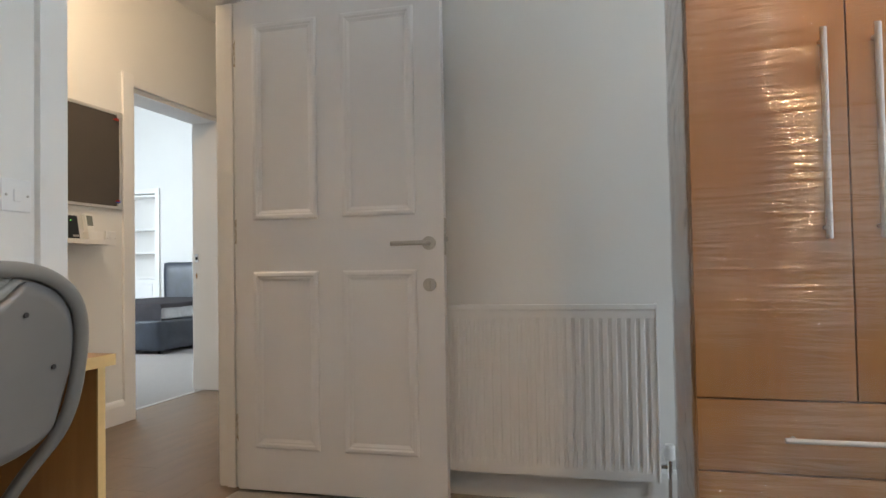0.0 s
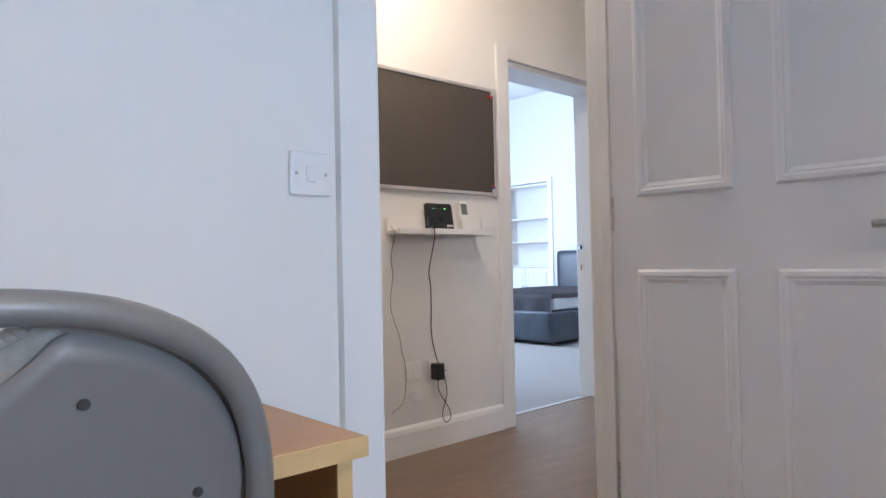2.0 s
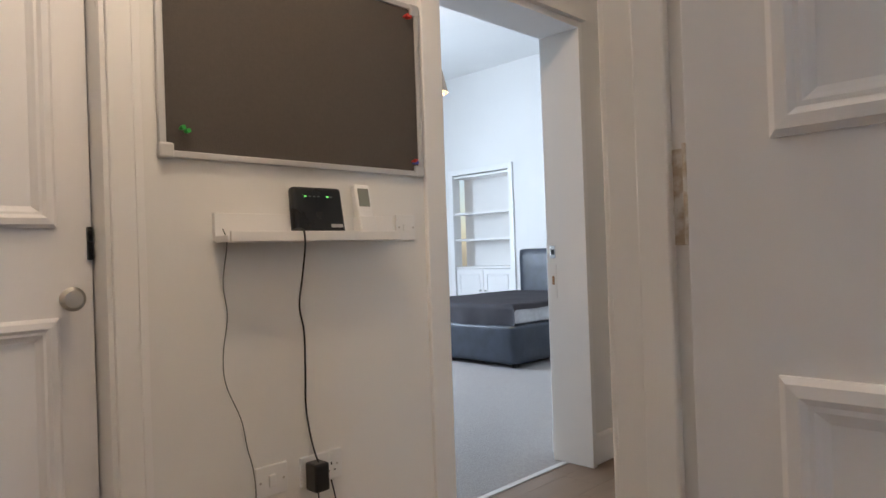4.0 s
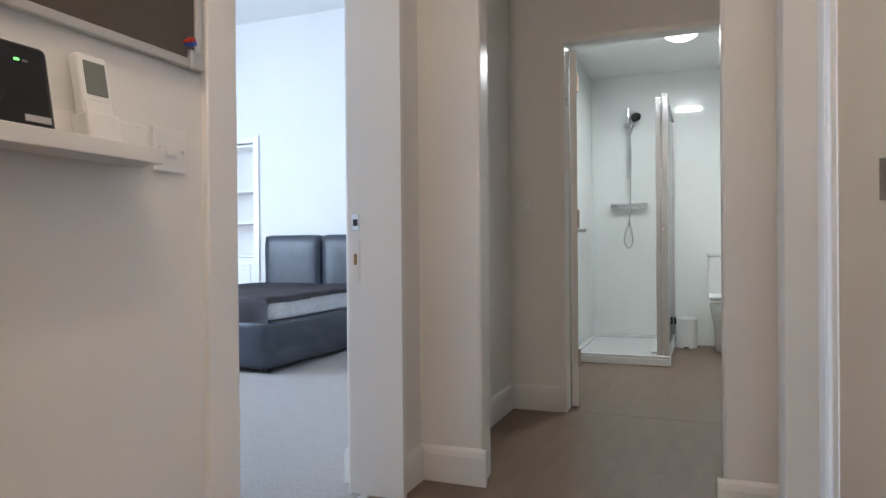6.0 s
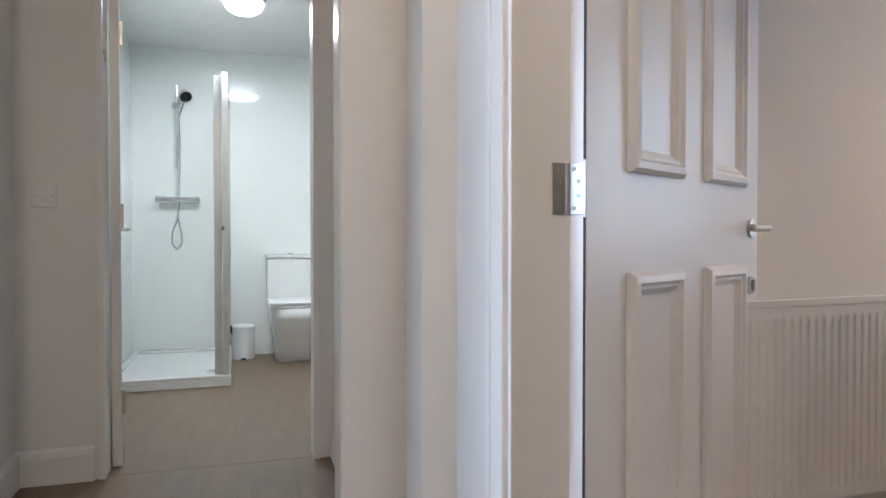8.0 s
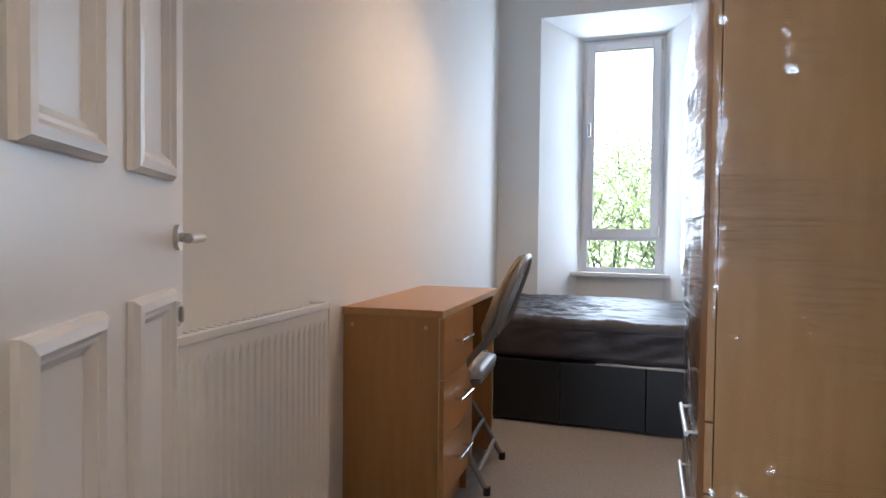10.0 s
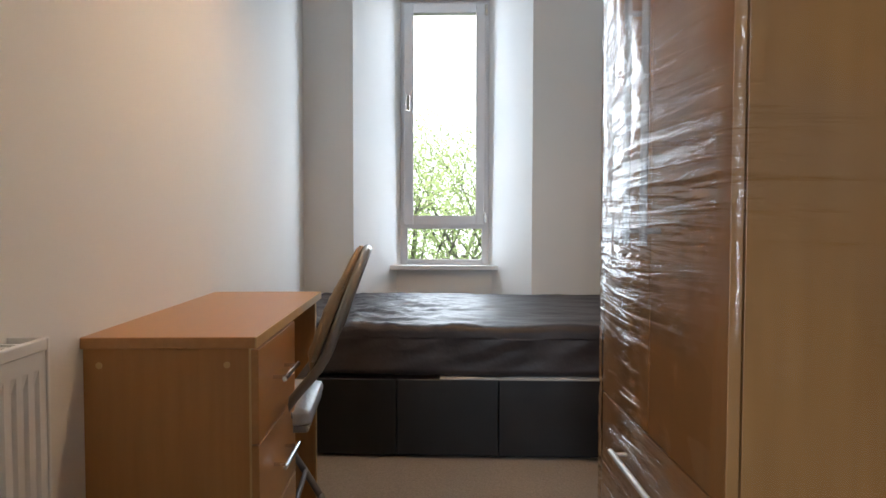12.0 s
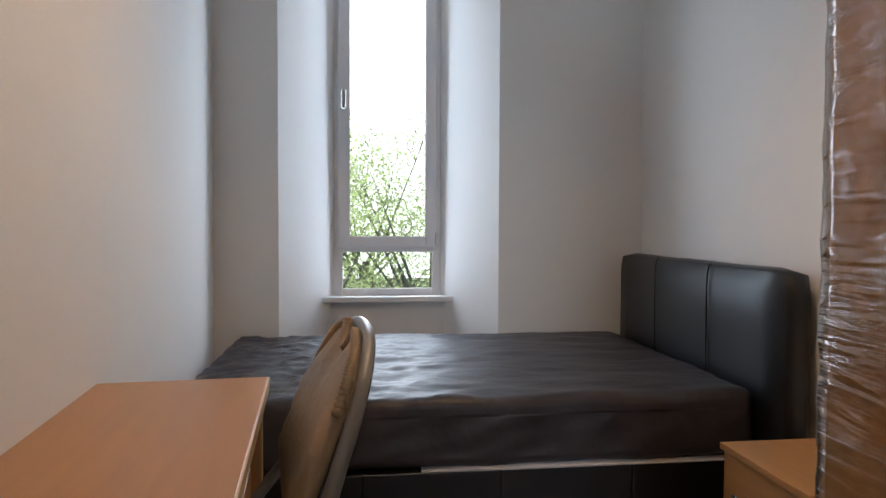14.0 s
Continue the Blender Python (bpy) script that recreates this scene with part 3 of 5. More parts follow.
def panel_door(name, label, w, h, m, holes=True, lock=True, stiles=((0.08, 0.365), (0.47, 0.772)), relief=1.0):
    """A four-panelled door leaf, hinged at x = 0, with mouldings on both faces."""
    d = tagged(thing(name, label, "door", m), kind="structure")
    leaf = part("leaf", cube((0, -0.02, 0.008), (w, 0.02, h), 0.002), M_DOOR, d)
    for x0, x1 in stiles:
        for z0, z1 in ((0.178, 0.887), (1.097, 1.905)):
            for s in (-1, 1):
                bm = bmesh.new()
                prof = [(0.0, 0.0), (0.0, 0.010), (0.008, 0.019), (0.022, 0.021), (0.030, 0.013), (0.036, 0.013), (0.042, 0.007), (0.050, 0.0)]
                rings = []
                for o, t in prof:
                    o *= 0.55 + 0.45 * relief
                    y = s * (0.020 + t * relief)
                    rings.append([bm.verts.new(c) for c in ((x0 + o, y, z0 + o), (x1 - o, y, z0 + o), (x1 - o, y, z1 - o), (x0 + o, y, z1 - o))])
                for a, b in zip(rings, rings[1:]):
                    for k in range(4):
                        bm.faces.new((a[k], a[(k + 1) % 4], b[(k + 1) % 4], b[k]))
                part("panel_moulding", bm, M_DOOR, leaf)
    if holes:
        for s in (-1, 1):
            lever(d, w - 0.057, s * 0.02, s, 0.986)
            if lock:
                part("escutcheon", rod((w - 0.057, s * 0.02, 0.828), (w - 0.057, s * 0.028, 0.828), 0.025, 26), M_STEEL, d, "round steel lock escutcheon")
                part("thumb_turn", cube((w - 0.062, s * 0.028, 0.812), (w - 0.052, s * 0.036, 0.844), 0.002), M_STEEL, d)
        part("latch", cube((w - 0.001, -0.012, 0.94), (w + 0.002, 0.012, 1.08), 0.001), M_STEEL, d, "steel latch plate in the door's edge")
        part("latch_bolt", cube((w, -0.006, 0.99), (w + 0.009, 0.007, 1.01), 0.002), M_STEEL, d)
    return d


def butt_hinge(parent, z, painted):
    """A hinge at the leaf's edge: knuckle on the room side and the plate let into the edge."""
    mm = M_BRASS if painted else M_PLATE
    k = bmesh.new()
    for i in range(5):
        bm_rod(k, (-0.006, 0.022, z - 0.05 + 0.0202 * i), (-0.006, 0.022, z - 0.031 + 0.0202 * i), 0.0065, 12)
    part("hinge_knuckle", k, M_BRASS if painted else M_STEEL, parent)
    plate = part("hinge_plate", cube((-0.0035, -0.020, z - 0.05), (0.001, 0.017, z + 0.05), 0.0008), mm, parent, "steel hinge plate with screws")
    for i, zz in enumerate((-0.038, -0.014, 0.014, 0.038)):
        y = 0.006 - 0.010 * (1 if i in (1, 2) else 0)
        part("screw", rod((-0.0035, y, z + zz), (-0.005, y, z + zz), 0.0042, 10), M_STEEL if painted else M_SCREEN, plate)


door_a = panel_door("door_1", "white four-panelled bedroom door standing wide open, steel lever", 0.88, 2.005, pose(0.838, 0.327, 0, 0, 0, -90.0), relief=0.5)
door_b = panel_door("door_2", "white four-panelled bedroom door open into the small room", 0.88, 2.005, pose(2.490, 0.289, 0, 0, 0, -62.0), stiles=((0.152, 0.396), (0.523, 0.767)))
for d, painted in ((door_a, True), (door_b, False)):
    for z in (0.25, 1.055, 1.80):
        butt_hinge(d, z, painted)
# added flat dark strips in place of the dark gap down the leaf's edge
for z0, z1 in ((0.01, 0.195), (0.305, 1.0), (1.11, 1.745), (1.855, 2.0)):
    part("dark_gap_strip", cube((-0.0015, -0.0185, z0), (0.001, -0.0135, z1)), M_DARK, door_b, "dark strip in place of the gap along the door's edge")
# hinge plates let into the linings
for n, x, y, c in ((1, AX1, YR, M_BRASS), (2, BX1, YR - 0.035, M_STEEL)):
    for z in (0.25, 1.055, 1.80):
        hp = thing("hinge", "metal hinge plate with screws let into the door lining", "hinge", pose(x, y + 0.018, z))
        part("plate", cube((-0.003, -0.017, -0.05), (0.001, 0.019, 0.05), 0.0008), c, hp)
        for k, zz in enumerate((-0.038, -0.014, 0.014, 0.038)):
            part("screw", rod((-0.003, -0.004 + 0.008 * (k % 2), zz), (-0.0045, -0.004 + 0.008 * (k % 2), zz), 0.004, 10), c, hp)
door_c = panel_door("door_3", "white panelled cupboard door in the hall, closed", 0.85, 2.02, pose(DX0 + 0.002, 1.80, 0, 0, 0, 0), holes=False)
kn = lathe([(0.010, 0.0), (0.010, 0.022), (0.016, 0.03), (0.027, 0.042), (0.028, 0.052), (0.02, 0.06), (0.004, 0.062)], 24)
kn.transform(pose(0.79, -0.02, 0.93, 90, 0, 0))
part("knob", kn, M_STEEL, door_c, "round metal door knob")
part("bolt", cube((0.838, -0.03, 1.02), (0.85, -0.018, 1.10), 0.002), M_BLACKP, door_c, "small dark bolt")
# bathroom door, open inwards
door_d = tagged(thing("door_4", "flush white bathroom door open inwards, seen on edge", "door", pose(4.365, 1.395, 0, 0, 0, 10.5)), kind="structure")
part("leaf", cube((0, -0.018, 0.01), (0.80, 0.02, 1.985), 0.002), M_TRIM, door_d)
lever(door_d, 0.745, -0.018, -1, 1.0)
for z in (0.28, 1.05, 1.80):
    part("hinge", cube((-0.012, -0.03, z - 0.05), (0.02, -0.016, z + 0.05), 0.002), M_STEEL, door_d)


# ---- wall fittings ----
def plate(name, label, w, h, m, rocker=False, sockets=0, spur=False):
    """A white moulded plate on a wall; its face looks along -y."""
    p = thing(name, label, "socket" if sockets else "switch", m)
    part("faceplate", cube((-w / 2, -0.009, -h / 2), (w / 2, 0, h / 2), 0.004, 3), M_PLASTIC, p)
    if rocker:
        part("rocker", cube((-0.011, -0.0135, -0.017), (0.011, -0.006, 0.017), 0.003), M_PLASTIC, p)
    if spur:
        part("fuse_holder", cube((-0.013, -0.012, -0.011), (0.013, -0.006, 0.011), 0.002), M_PLASTIC, p)
    for x in (-w * 0.36, w * 0.36):
        part("screw", rod((x, -0.009, 0), (x, -0.0105, 0), 0.0035, 12), M_STEEL, p)
    for k in range(sockets):
        cx = (k - (sockets - 1) / 2) * 0.066
        part("rocker", cube((cx - 0.006, -0.0125, 0.02), (cx + 0.006, -0.006, 0.036), 0.002), M_PLASTIC, p)
        for dx, dz, ww, hh in ((0, 0.004, 0.004, 0.008), (-0.011, -0.017, 0.007, 0.004), (0.011, -0.017, 0.007, 0.004)):
            part("pin_hole", cube((cx + dx - ww / 2, -0.0098, dz - hh / 2), (cx + dx + ww / 2, -0.0085, dz + hh / 2)), M_DARK, p)
    return p


plate("light_switch", "white single light switch plate on the bedroom wall", 0.09, 0.086, pose(-0.216, YR, 1.10), rocker=True)
plate("fused_spur", "white fused connection plate beside the wall shelf", 0.086, 0.086, pose(1.676, YB, 1.097), spur=True)
plate("wall_socket", "white double socket low on the hall wall", 0.146, 0.086, pose(1.312, YB, 0.39), sockets=2)
plate("blank_plate", "white telephone plate low on the hall wall", 0.10, 0.086, pose(1.147, YB, 0.395), rocker=True)
plate("light_switch", "white switch plate beside the bathroom door", 0.086, 0.086, pose(4.255, 1.628, 1.12, 0, 0, -90), rocker=True)
plate("blank_plate", "white blank plate high beside the bathroom door", 0.086, 0.086, pose(4.255, 1.593, 2.14, 0, 0, -90))

# noticeboard
nb = thing("noticeboard", "charcoal felt noticeboard in a slim aluminium frame on the hall wall", "noticeboard", pose(0.863, YB, 1.27))
W, H = 0.894, 0.582
part("felt", cube((0.012, -0.012, 0.012), (W - 0.012, -0.001, H - 0.012)), M_BOARD, nb)
for a, b in (((0, -0.018, 0), (0.018, 0, H)), ((W - 0.018, -0.018, 0), (W, 0, H)), ((0.018, -0.018, 0), (W - 0.018, 0, 0.018)), ((0.018, -0.018, H - 0.018), (W - 0.018, 0, H))):
    part("frame", cube(a, b, 0.003), M_ALU, nb, "aluminium frame strip")
for x in (0, W - 0.034):
    for z in (0, H - 0.034):
        part("corner_cap", cube((x - 0.003, -0.021, z - 0.003), (x + 0.037, -0.0005, z + 0.037), 0.006), M_ALU, nb, "grey plastic corner cap")
for x, z, mm in ((0.055, 0.075, M_GREEN), (0.068, 0.068, M_GREEN), (W - 0.045, 0.05, M_RED), (W - 0.042, 0.044, M_BLUE), (W - 0.05, H - 0.05, M_RED), (W - 0.062, H - 0.047, M_RED)):
    pn = bm_rod(bmesh.new(), (x, -0.012, z), (x, -0.026, z), 0.0035, 10)
    bm_rod(pn, (x, -0.024, z), (x, -0.036, z), 0.0065, 12, 0.0055)
    solid("push_pin", pn, mm, "small coloured push pin in the noticeboard", "push pin", pose(0.863, YB, 1.27), group="push pins")

# shelf and what stands on it
sh = thing("wall_shelf", "narrow white picture shelf on the hall wall", "shelf", pose(1.0, YB, 1.058))
part("back", cube((0, -0.016, 0), (0.61, 0, 0.075), 0.002), M_TRIM, sh)
part("ledge", cube((0.0, -0.085, -0.004), (0.575, -0.016, 0.014), 0.002), M_TRIM, sh)
part("lip", cube((0.005, -0.095, -0.004), (0.57, -0.085, 0.024), 0.002), M_TRIM, sh)
rt = thing("router", "black upright broadband router with green lights on the wall shelf", "router", pose(1.302, YB - 0.05, 1.073, -8, 0, 0))
bmr = cube((-0.088, -0.016, 0), (0.088, 0.016, 0.138), 0.012, 4)
for v in bmr.verts:
    v.co.x *= 1 - 0.9 * max(0, v.co.z) * 0.35
part("case", bmr, M_BLACKP, rt)
for x in (-0.045, -0.03, -0.015, 0.0, 0.03, 0.043):
    part("indicator", cube((x - 0.0035, -0.0175, 0.107), (x + 0.0035, -0.0155, 0.110)), M_LED if x in (-0.045, 0.03) else M_SCREEN, rt)
part("badge", cube((0.034, -0.0175, 0.018), (0.075, -0.0155, 0.028)), M_ALU, rt, "pale maker's bar")
ph = thing("thermostat_handset", "white wireless heating controller with a grey display on the shelf", "thermostat", pose(1.475, YB - 0.05, 1.073, -10, 0, 0))
part("body", cube((-0.029, -0.012, 0.045), (0.029, 0.012, 0.155), 0.006, 3), M_PLASTIC, ph)
part("display", cube((-0.021, -0.0135, 0.085), (0.021, -0.0115, 0.142), 0.001), M_SCREEN, ph, "grey display")
part("flap", cube((-0.027, -0.0135, 0.05), (0.027, -0.0115, 0.076), 0.002), M_PLASTIC, ph)
part("stand", cube((-0.032, -0.02, 0), (0.032, 0.02, 0.055), 0.005), M_PLASTIC, ph)


def cable(name, pts, r, mm, label):
    return solid(name, tube(pts, r, 8), mm, label, "cable")


cable("router_cable", [(1.212, YB - 0.05, 1.085), (1.212, YB - 0.102, 1.085), (1.217, YB - 0.104, 1.045), (1.234, YB - 0.06, 0.96), (1.243, YB - 0.025, 0.87), (1.264, YB - 0.012, 0.79), (1.263, YB - 0.012, 0.67), (1.262, YB - 0.012, 0.57), (1.268, YB - 0.03, 0.47), (1.276, YB - 0.045, 0.42)], 0.0026, M_BLACKP, "thin black lead hanging from the router")
cable("telephone_cable", [(1.02, YB - 0.02, 1.09), (1.015, YB - 0.05, 1.05), (1.02, YB - 0.012, 0.95), (1.03, YB - 0.01, 0.86), (1.015, YB - 0.01, 0.76), (1.02, YB - 0.01, 0.68), (1.06, YB - 0.01, 0.58), (1.075, YB - 0.01, 0.50), (1.085, YB - 0.02, 0.44), (1.09, YB - 0.02, 0.36), (1.07, YB - 0.02, 0.26), (1.0, YB - 0.025, 0.22)], 0.0016, M_SCREEN, "thin grey telephone lead on the wall")
ad = thing("power_adaptor", "black plug-in power adaptor in the hall socket", "adaptor", pose(1.276, YB - 0.010, 0.385))
part("body", cube((-0.024, -0.055, -0.045), (0.024, 0, 0.035), 0.006), M_BLACKP, ad)
cable("adaptor_lead", [(1.276, YB - 0.04, 0.342), (1.29, YB - 0.03, 0.28), (1.35, YB - 0.03, 0.19), (1.365, YB - 0.03, 0.14), (1.33, YB - 0.03, 0.12), (1.31, YB - 0.03, 0.17), (1.35, YB - 0.02, 0.26), (1.335, YB - 0.02, 0.35)], 0.0022, M_BLACKP, "looped black lead below the adaptor")
wp = thing("phone_plug", "small white plug hanging below the telephone plate", "plug", pose(1.15, YB - 0.012, 0.285))
part("body", cube((-0.022, -0.03, -0.025), (0.022, 0, 0.02), 0.004), M_PLASTIC, wp)


# ---- radiator ----
def radiator(label, length, height, m):
    """A convector radiator; it runs along +x, its face looks along -y, its back stands off the wall."""
    r = thing("radiator", label, "radiator", m)
    bm = bmesh.new()
    n = max(8, int(length / 0.0333))
    step = (length - 0.04) / n
    prof = []
    for i in range(n):
        x = 0.02 + i * step
        prof += [(x, 0), (x + step * 0.30, 0), (x + step * 0.45, 0.0055), (x + step * 0.75, 0.0055), (x + step * 0.90, 0)]
    prof = [(0, 0)] + prof + [(length, 0)]
    zs = [(0.0, 0), (0.03, 0), (0.055, 1), (height - 0.075, 1), (height - 0.05, 0), (height - 0.02, 0)]
    rows = [[bm.verts.new((x, -0.03 + d * k, z)) for x, d in prof] for z, k in zs]
    for a, b in zip(rows, rows[1:]):
        for i in range(len(prof) - 1):
            bm.faces.new((a[i], a[i + 1], b[i + 1], b[i]))
    bm_box(bm, (0, -0.017, 0.01), (length, 0.02, height - 0.03))
    part("panel", bm, M_PLASTIC, r, "ribbed white enamel panel")
    part("side_cover", cube((-0.004, -0.034, 0), (0.004, 0.034, height), 0.002), M_PLASTIC, r)
    part("side_cover", cube((length - 0.004, -0.034, 0), (length + 0.004, 0.034, height), 0.002), M_PLASTIC, r)
    part("top_rail", cube((0, -0.033, height - 0.022), (length, -0.022, height), 0.003), M_PLASTIC, r)
    grille = bmesh.new()
    for i in range(int(length / 0.03)):
        bm_box(grille, (0.01 + i * 0.03, -0.022, height - 0.012), (0.018 + i * 0.03, 0.03, height - 0.006))
    part("grille", grille, M_PLASTIC, r)
    for x in (0.12, length - 0.12):
        part("bracket", cube((x - 0.015, 0.02, 0.08), (x + 0.015, 0.06, height - 0.08)), M_PLASTIC, r)
    v = lathe([(0.016, 0), (0.019, 0.006), (0.019, 0.045), (0.016, 0.055), (0.006, 0.057)], 20)
    v.transform(pose(length + 0.035, 0, 0.075))
    part("valve", v, M_PLASTIC, r, "white thermostatic valve head")
    vb = bm_rod(bmesh.new(), (length - 0.01, 0, 0.05), (length + 0.04, 0, 0.05), 0.008)
    bm_rod(vb, (length + 0.035, 0, 0.03), (length + 0.035, 0, 0.08), 0.011)
    bm_rod(vb, (length + 0.035, 0, -0.11), (length + 0.035, 0, 0.04), 0.0075)
    part("pipe", vb, M_CHROME, r, "valve body and pipe")
    return r


radiator("white ribbed convector radiator on the wall behind the open door", 0.83, 0.636, pose(0.925, -0.485, 0.112, 0, 0, -90))
radiator("white ribbed convector radiator on the wall beside the desk", 0.80, 0.60, pose(2.861, -0.325, 0.185, 0, 0, TURN - 90))


# ---- wardrobe ----
def wardrobe(label, m, wrap_label):
    """Two doors over drawers, front looking along -y, width along x; wrapped in clear film."""
    w, d, h = 0.655, 0.55, 1.82
    t = thing("wardrobe", label, "wardrobe", m, "wrapped wardrobes")
    part("side_panel", cube((0, 0.02, 0), (0.018, d, h), 0.001), M_BEECH, t)
    part("side_panel", cube((w - 0.018, 0.02, 0), (w, d, h), 0.001), M_BEECH, t)
    part("top", cube((-0.004, 0, h), (w + 0.004, d, h + 0.022), 0.002), M_BEECHX, t)
    part("back", cube((0.018, d - 0.008, 0.06), (w - 0.018, d, h)), M_BEECH, t)
    part("plinth", cube((0.018, 0.03, 0), (w - 0.018, 0.048, 0.07)), M_BEECHX, t)
    part("shelf", cube((0.018, 0.03, 0.575), (w - 0.018, d - 0.01, 0.593)), M_BEECHX, t)
    for x0, x1, hx in ((0.002, w / 2 - 0.0015, w / 2 - 0.052), (w / 2 + 0.0015, w - 0.002, w / 2 + 0.052)):
        dr = part("door", cube((x0, 0, 0.590), (x1, 0.018, h - 0.003), 0.0015), M_BEECH, t)
        bar = bm_rod(bmesh.new(), (hx, -0.03, 0.94), (hx, -0.03, 1.395), 0.007, 14)
        for z in (0.965, 1.37):
            bm_rod(bar, (hx, -0.03, z), (hx, 0.001, z), 0.005, 10)
        part("bar_handle", bar, M_ALU, dr, "long satin bar handle")
    for z0, z1 in ((0.428, 0.586), (0.252, 0.424), (0.072, 0.248)):
        dr = part("drawer", cube((0.002, 0, z0), (w - 0.002, 0.018, z1), 0.0015), M_BEECHX, t)
        zc = (z0 + z1) / 2
        bar = bm_rod(bmesh.new(), (w / 2 - 0.15, -0.028, zc), (w / 2 + 0.15, -0.028, zc), 0.006, 14)
        for x in (-0.13, 0.13):
            bm_rod(bar, (w / 2 + x, -0.028, zc), (w / 2 + x, 0.001, zc), 0.0045, 10)
        part("bar_handle", bar, M_ALU, dr, "satin bar handle")
    # stretch film round the carcass, pulled over the handles
    bm = bmesh.new()
    n, k = 96, 84
    rows = []
    per = [(-0.006, -0.006), (w / 2 - 0.06, -0.040), (w / 2 + 0.06, -0.040), (w + 0.006, -0.006), (w + 0.006, d + 0.006), (-0.006, d + 0.006)]
    seg = [math.dist(per[i], per[(i + 1) % 6]) for i in range(6)]
    total = sum(seg)
    for j in range(k + 1):
        z = 0.03 + (h - 0.01) * j / k
        row = []
        for i in range(n):
            s = total * i / n
            q = 0
            while s > seg[q]:
                s -= seg[q]
                q += 1
            f = s / seg[q]
            a, b = per[q], per[(q + 1) % 6]
            x, y = a[0] + (b[0] - a[0]) * f, a[1] + (b[1] - a[1]) * f
            if y < -0.006 and not 0.9 < z < 1.43:
                fall = min(1, max(0, (0.9 - z) / 0.25 if z <= 0.9 else (z - 1.43) / 0.25))
                y += (-0.012 - y) * fall
            wr = 0.004 * noise.noise(Vector((x * 3 + y * 3, y * 2, z * 24 + x * 9)))
            cx, cy = x - w / 2, y - d / 2
            ln = math.hypot(cx, cy)
            row.append(bm.verts.new((x + cx / ln * wr, y + cy / ln * wr - 0.001, z)))
        rows.append(row)
    for a, b in zip(rows, rows[1:]):
        for i in range(n):
            bm.faces.new((a[i], a[(i + 1) % n], b[(i + 1) % n], b[i]))
    for fc in bm.faces:
        fc.smooth = True
    f = solid("stretch_film", bm, M_WRAP, wrap_label, "plastic wrap", m)
    f.visible_shadow = False
    return t


wardrobe("beech-effect wardrobe with drawers, wrapped in clear stretch film", pose(0.0, -1.35, 0, 0, 0, -90), "clear creased stretch film wrapped round the wardrobe")
wardrobe("beech-effect wardrobe wrapped in clear film opposite the desk", pose(1.866, -1.585, 0, 0, 0, 93.0), "clear creased stretch film round the wardrobe by the bed")


# ---- desk ----
def desk(label, w, d, h, m, drawers_left):
    """A pedestal desk along x, front looking along -y; local origin at its front left foot."""
    t = thing("desk", label, "desk", m)
    part("top", cube((-0.012, -0.012, h - 0.024), (w + 0.012, d, h), 0.002), M_BEECHX, t)
    part("gable", cube((0, 0.004, 0), (0.018, d - 0.01, h - 0.024), 0.001), M_BEECH, t)
    part("gable", cube((w - 0.018, 0.004, 0), (w, d - 0.01, h - 0.024), 0.001), M_BEECH, t)
    for x in (0.0, w - 0.018):
        part("edge_strip", cube((x - 0.001, 0.001, 0), (x + 0.019, 0.005, h - 0.024)), M_EDGE, t, "pale edging strip")
    part("top_edge", cube((-0.013, -0.0145, h - 0.0235), (w + 0.013, -0.011, h - 0.0005)), M_EDGE, t, "pale edging strip")
    part("modesty_panel", cube((0.018, d - 0.10, 0.32), (w - 0.018, d - 0.085, h - 0.024)), M_BEECHX, t)
    x0, x1 = (0.018, 0.40) if drawers_left else (w - 0.40, w - 0.018)
    inner = x1 if drawers_left else x0 - 0.018
    part("pedestal_side", cube((inner, 0.004, 0.0), (inner + 0.018, d - 0.01, h - 0.024), 0.001), M_BEECH, t)
    part("plinth", cube((x0, 0.03, 0), (x1, 0.045, 0.10)), M_BEECHX, t)
    zz = [0.105, 0.305, 0.51, h - 0.028]
    for k in range(3):
        dr = part("drawer", cube((x0 - 0.015, -0.014, zz[k] + 0.002), (x1 + 0.012, 0.004, zz[k + 1] - 0.002), 0.0015), M_BEECHX, t)
        zc = zz[k] + 0.55 * (zz[k + 1] - zz[k])
        xm = (x0 + x1) / 2
        bar = bm_rod(bmesh.new(), (xm - 0.085, -0.044, zc), (xm + 0.085, -0.044, zc), 0.006, 14)
        for x in (-0.065, 0.065):
            bm_rod(bar, (xm + x, -0.044, zc), (xm + x, -0.013, zc), 0.0045, 10)
        part("bar_handle", bar, M_CHROME, dr, "chrome bar handle")
    for z in (h - 0.06,):
        for y in (0.05, d - 0.06):
            part("fixing_cap", rod((-0.0005, y, z), (-0.002, y, z), 0.007, 12), M_EDGE, t)
    return t


desk("beech-effect desk against the bedroom wall beneath the switch", 1.0, 0.49, 0.728, pose(-1.465, -0.169, 0), True)
desk("beech-effect desk with three drawers and bar handles beside the radiator", 0.89, 0.372, 0.742, pose(2.632, -1.398, 0, 0, 0, TURN - 90), True)


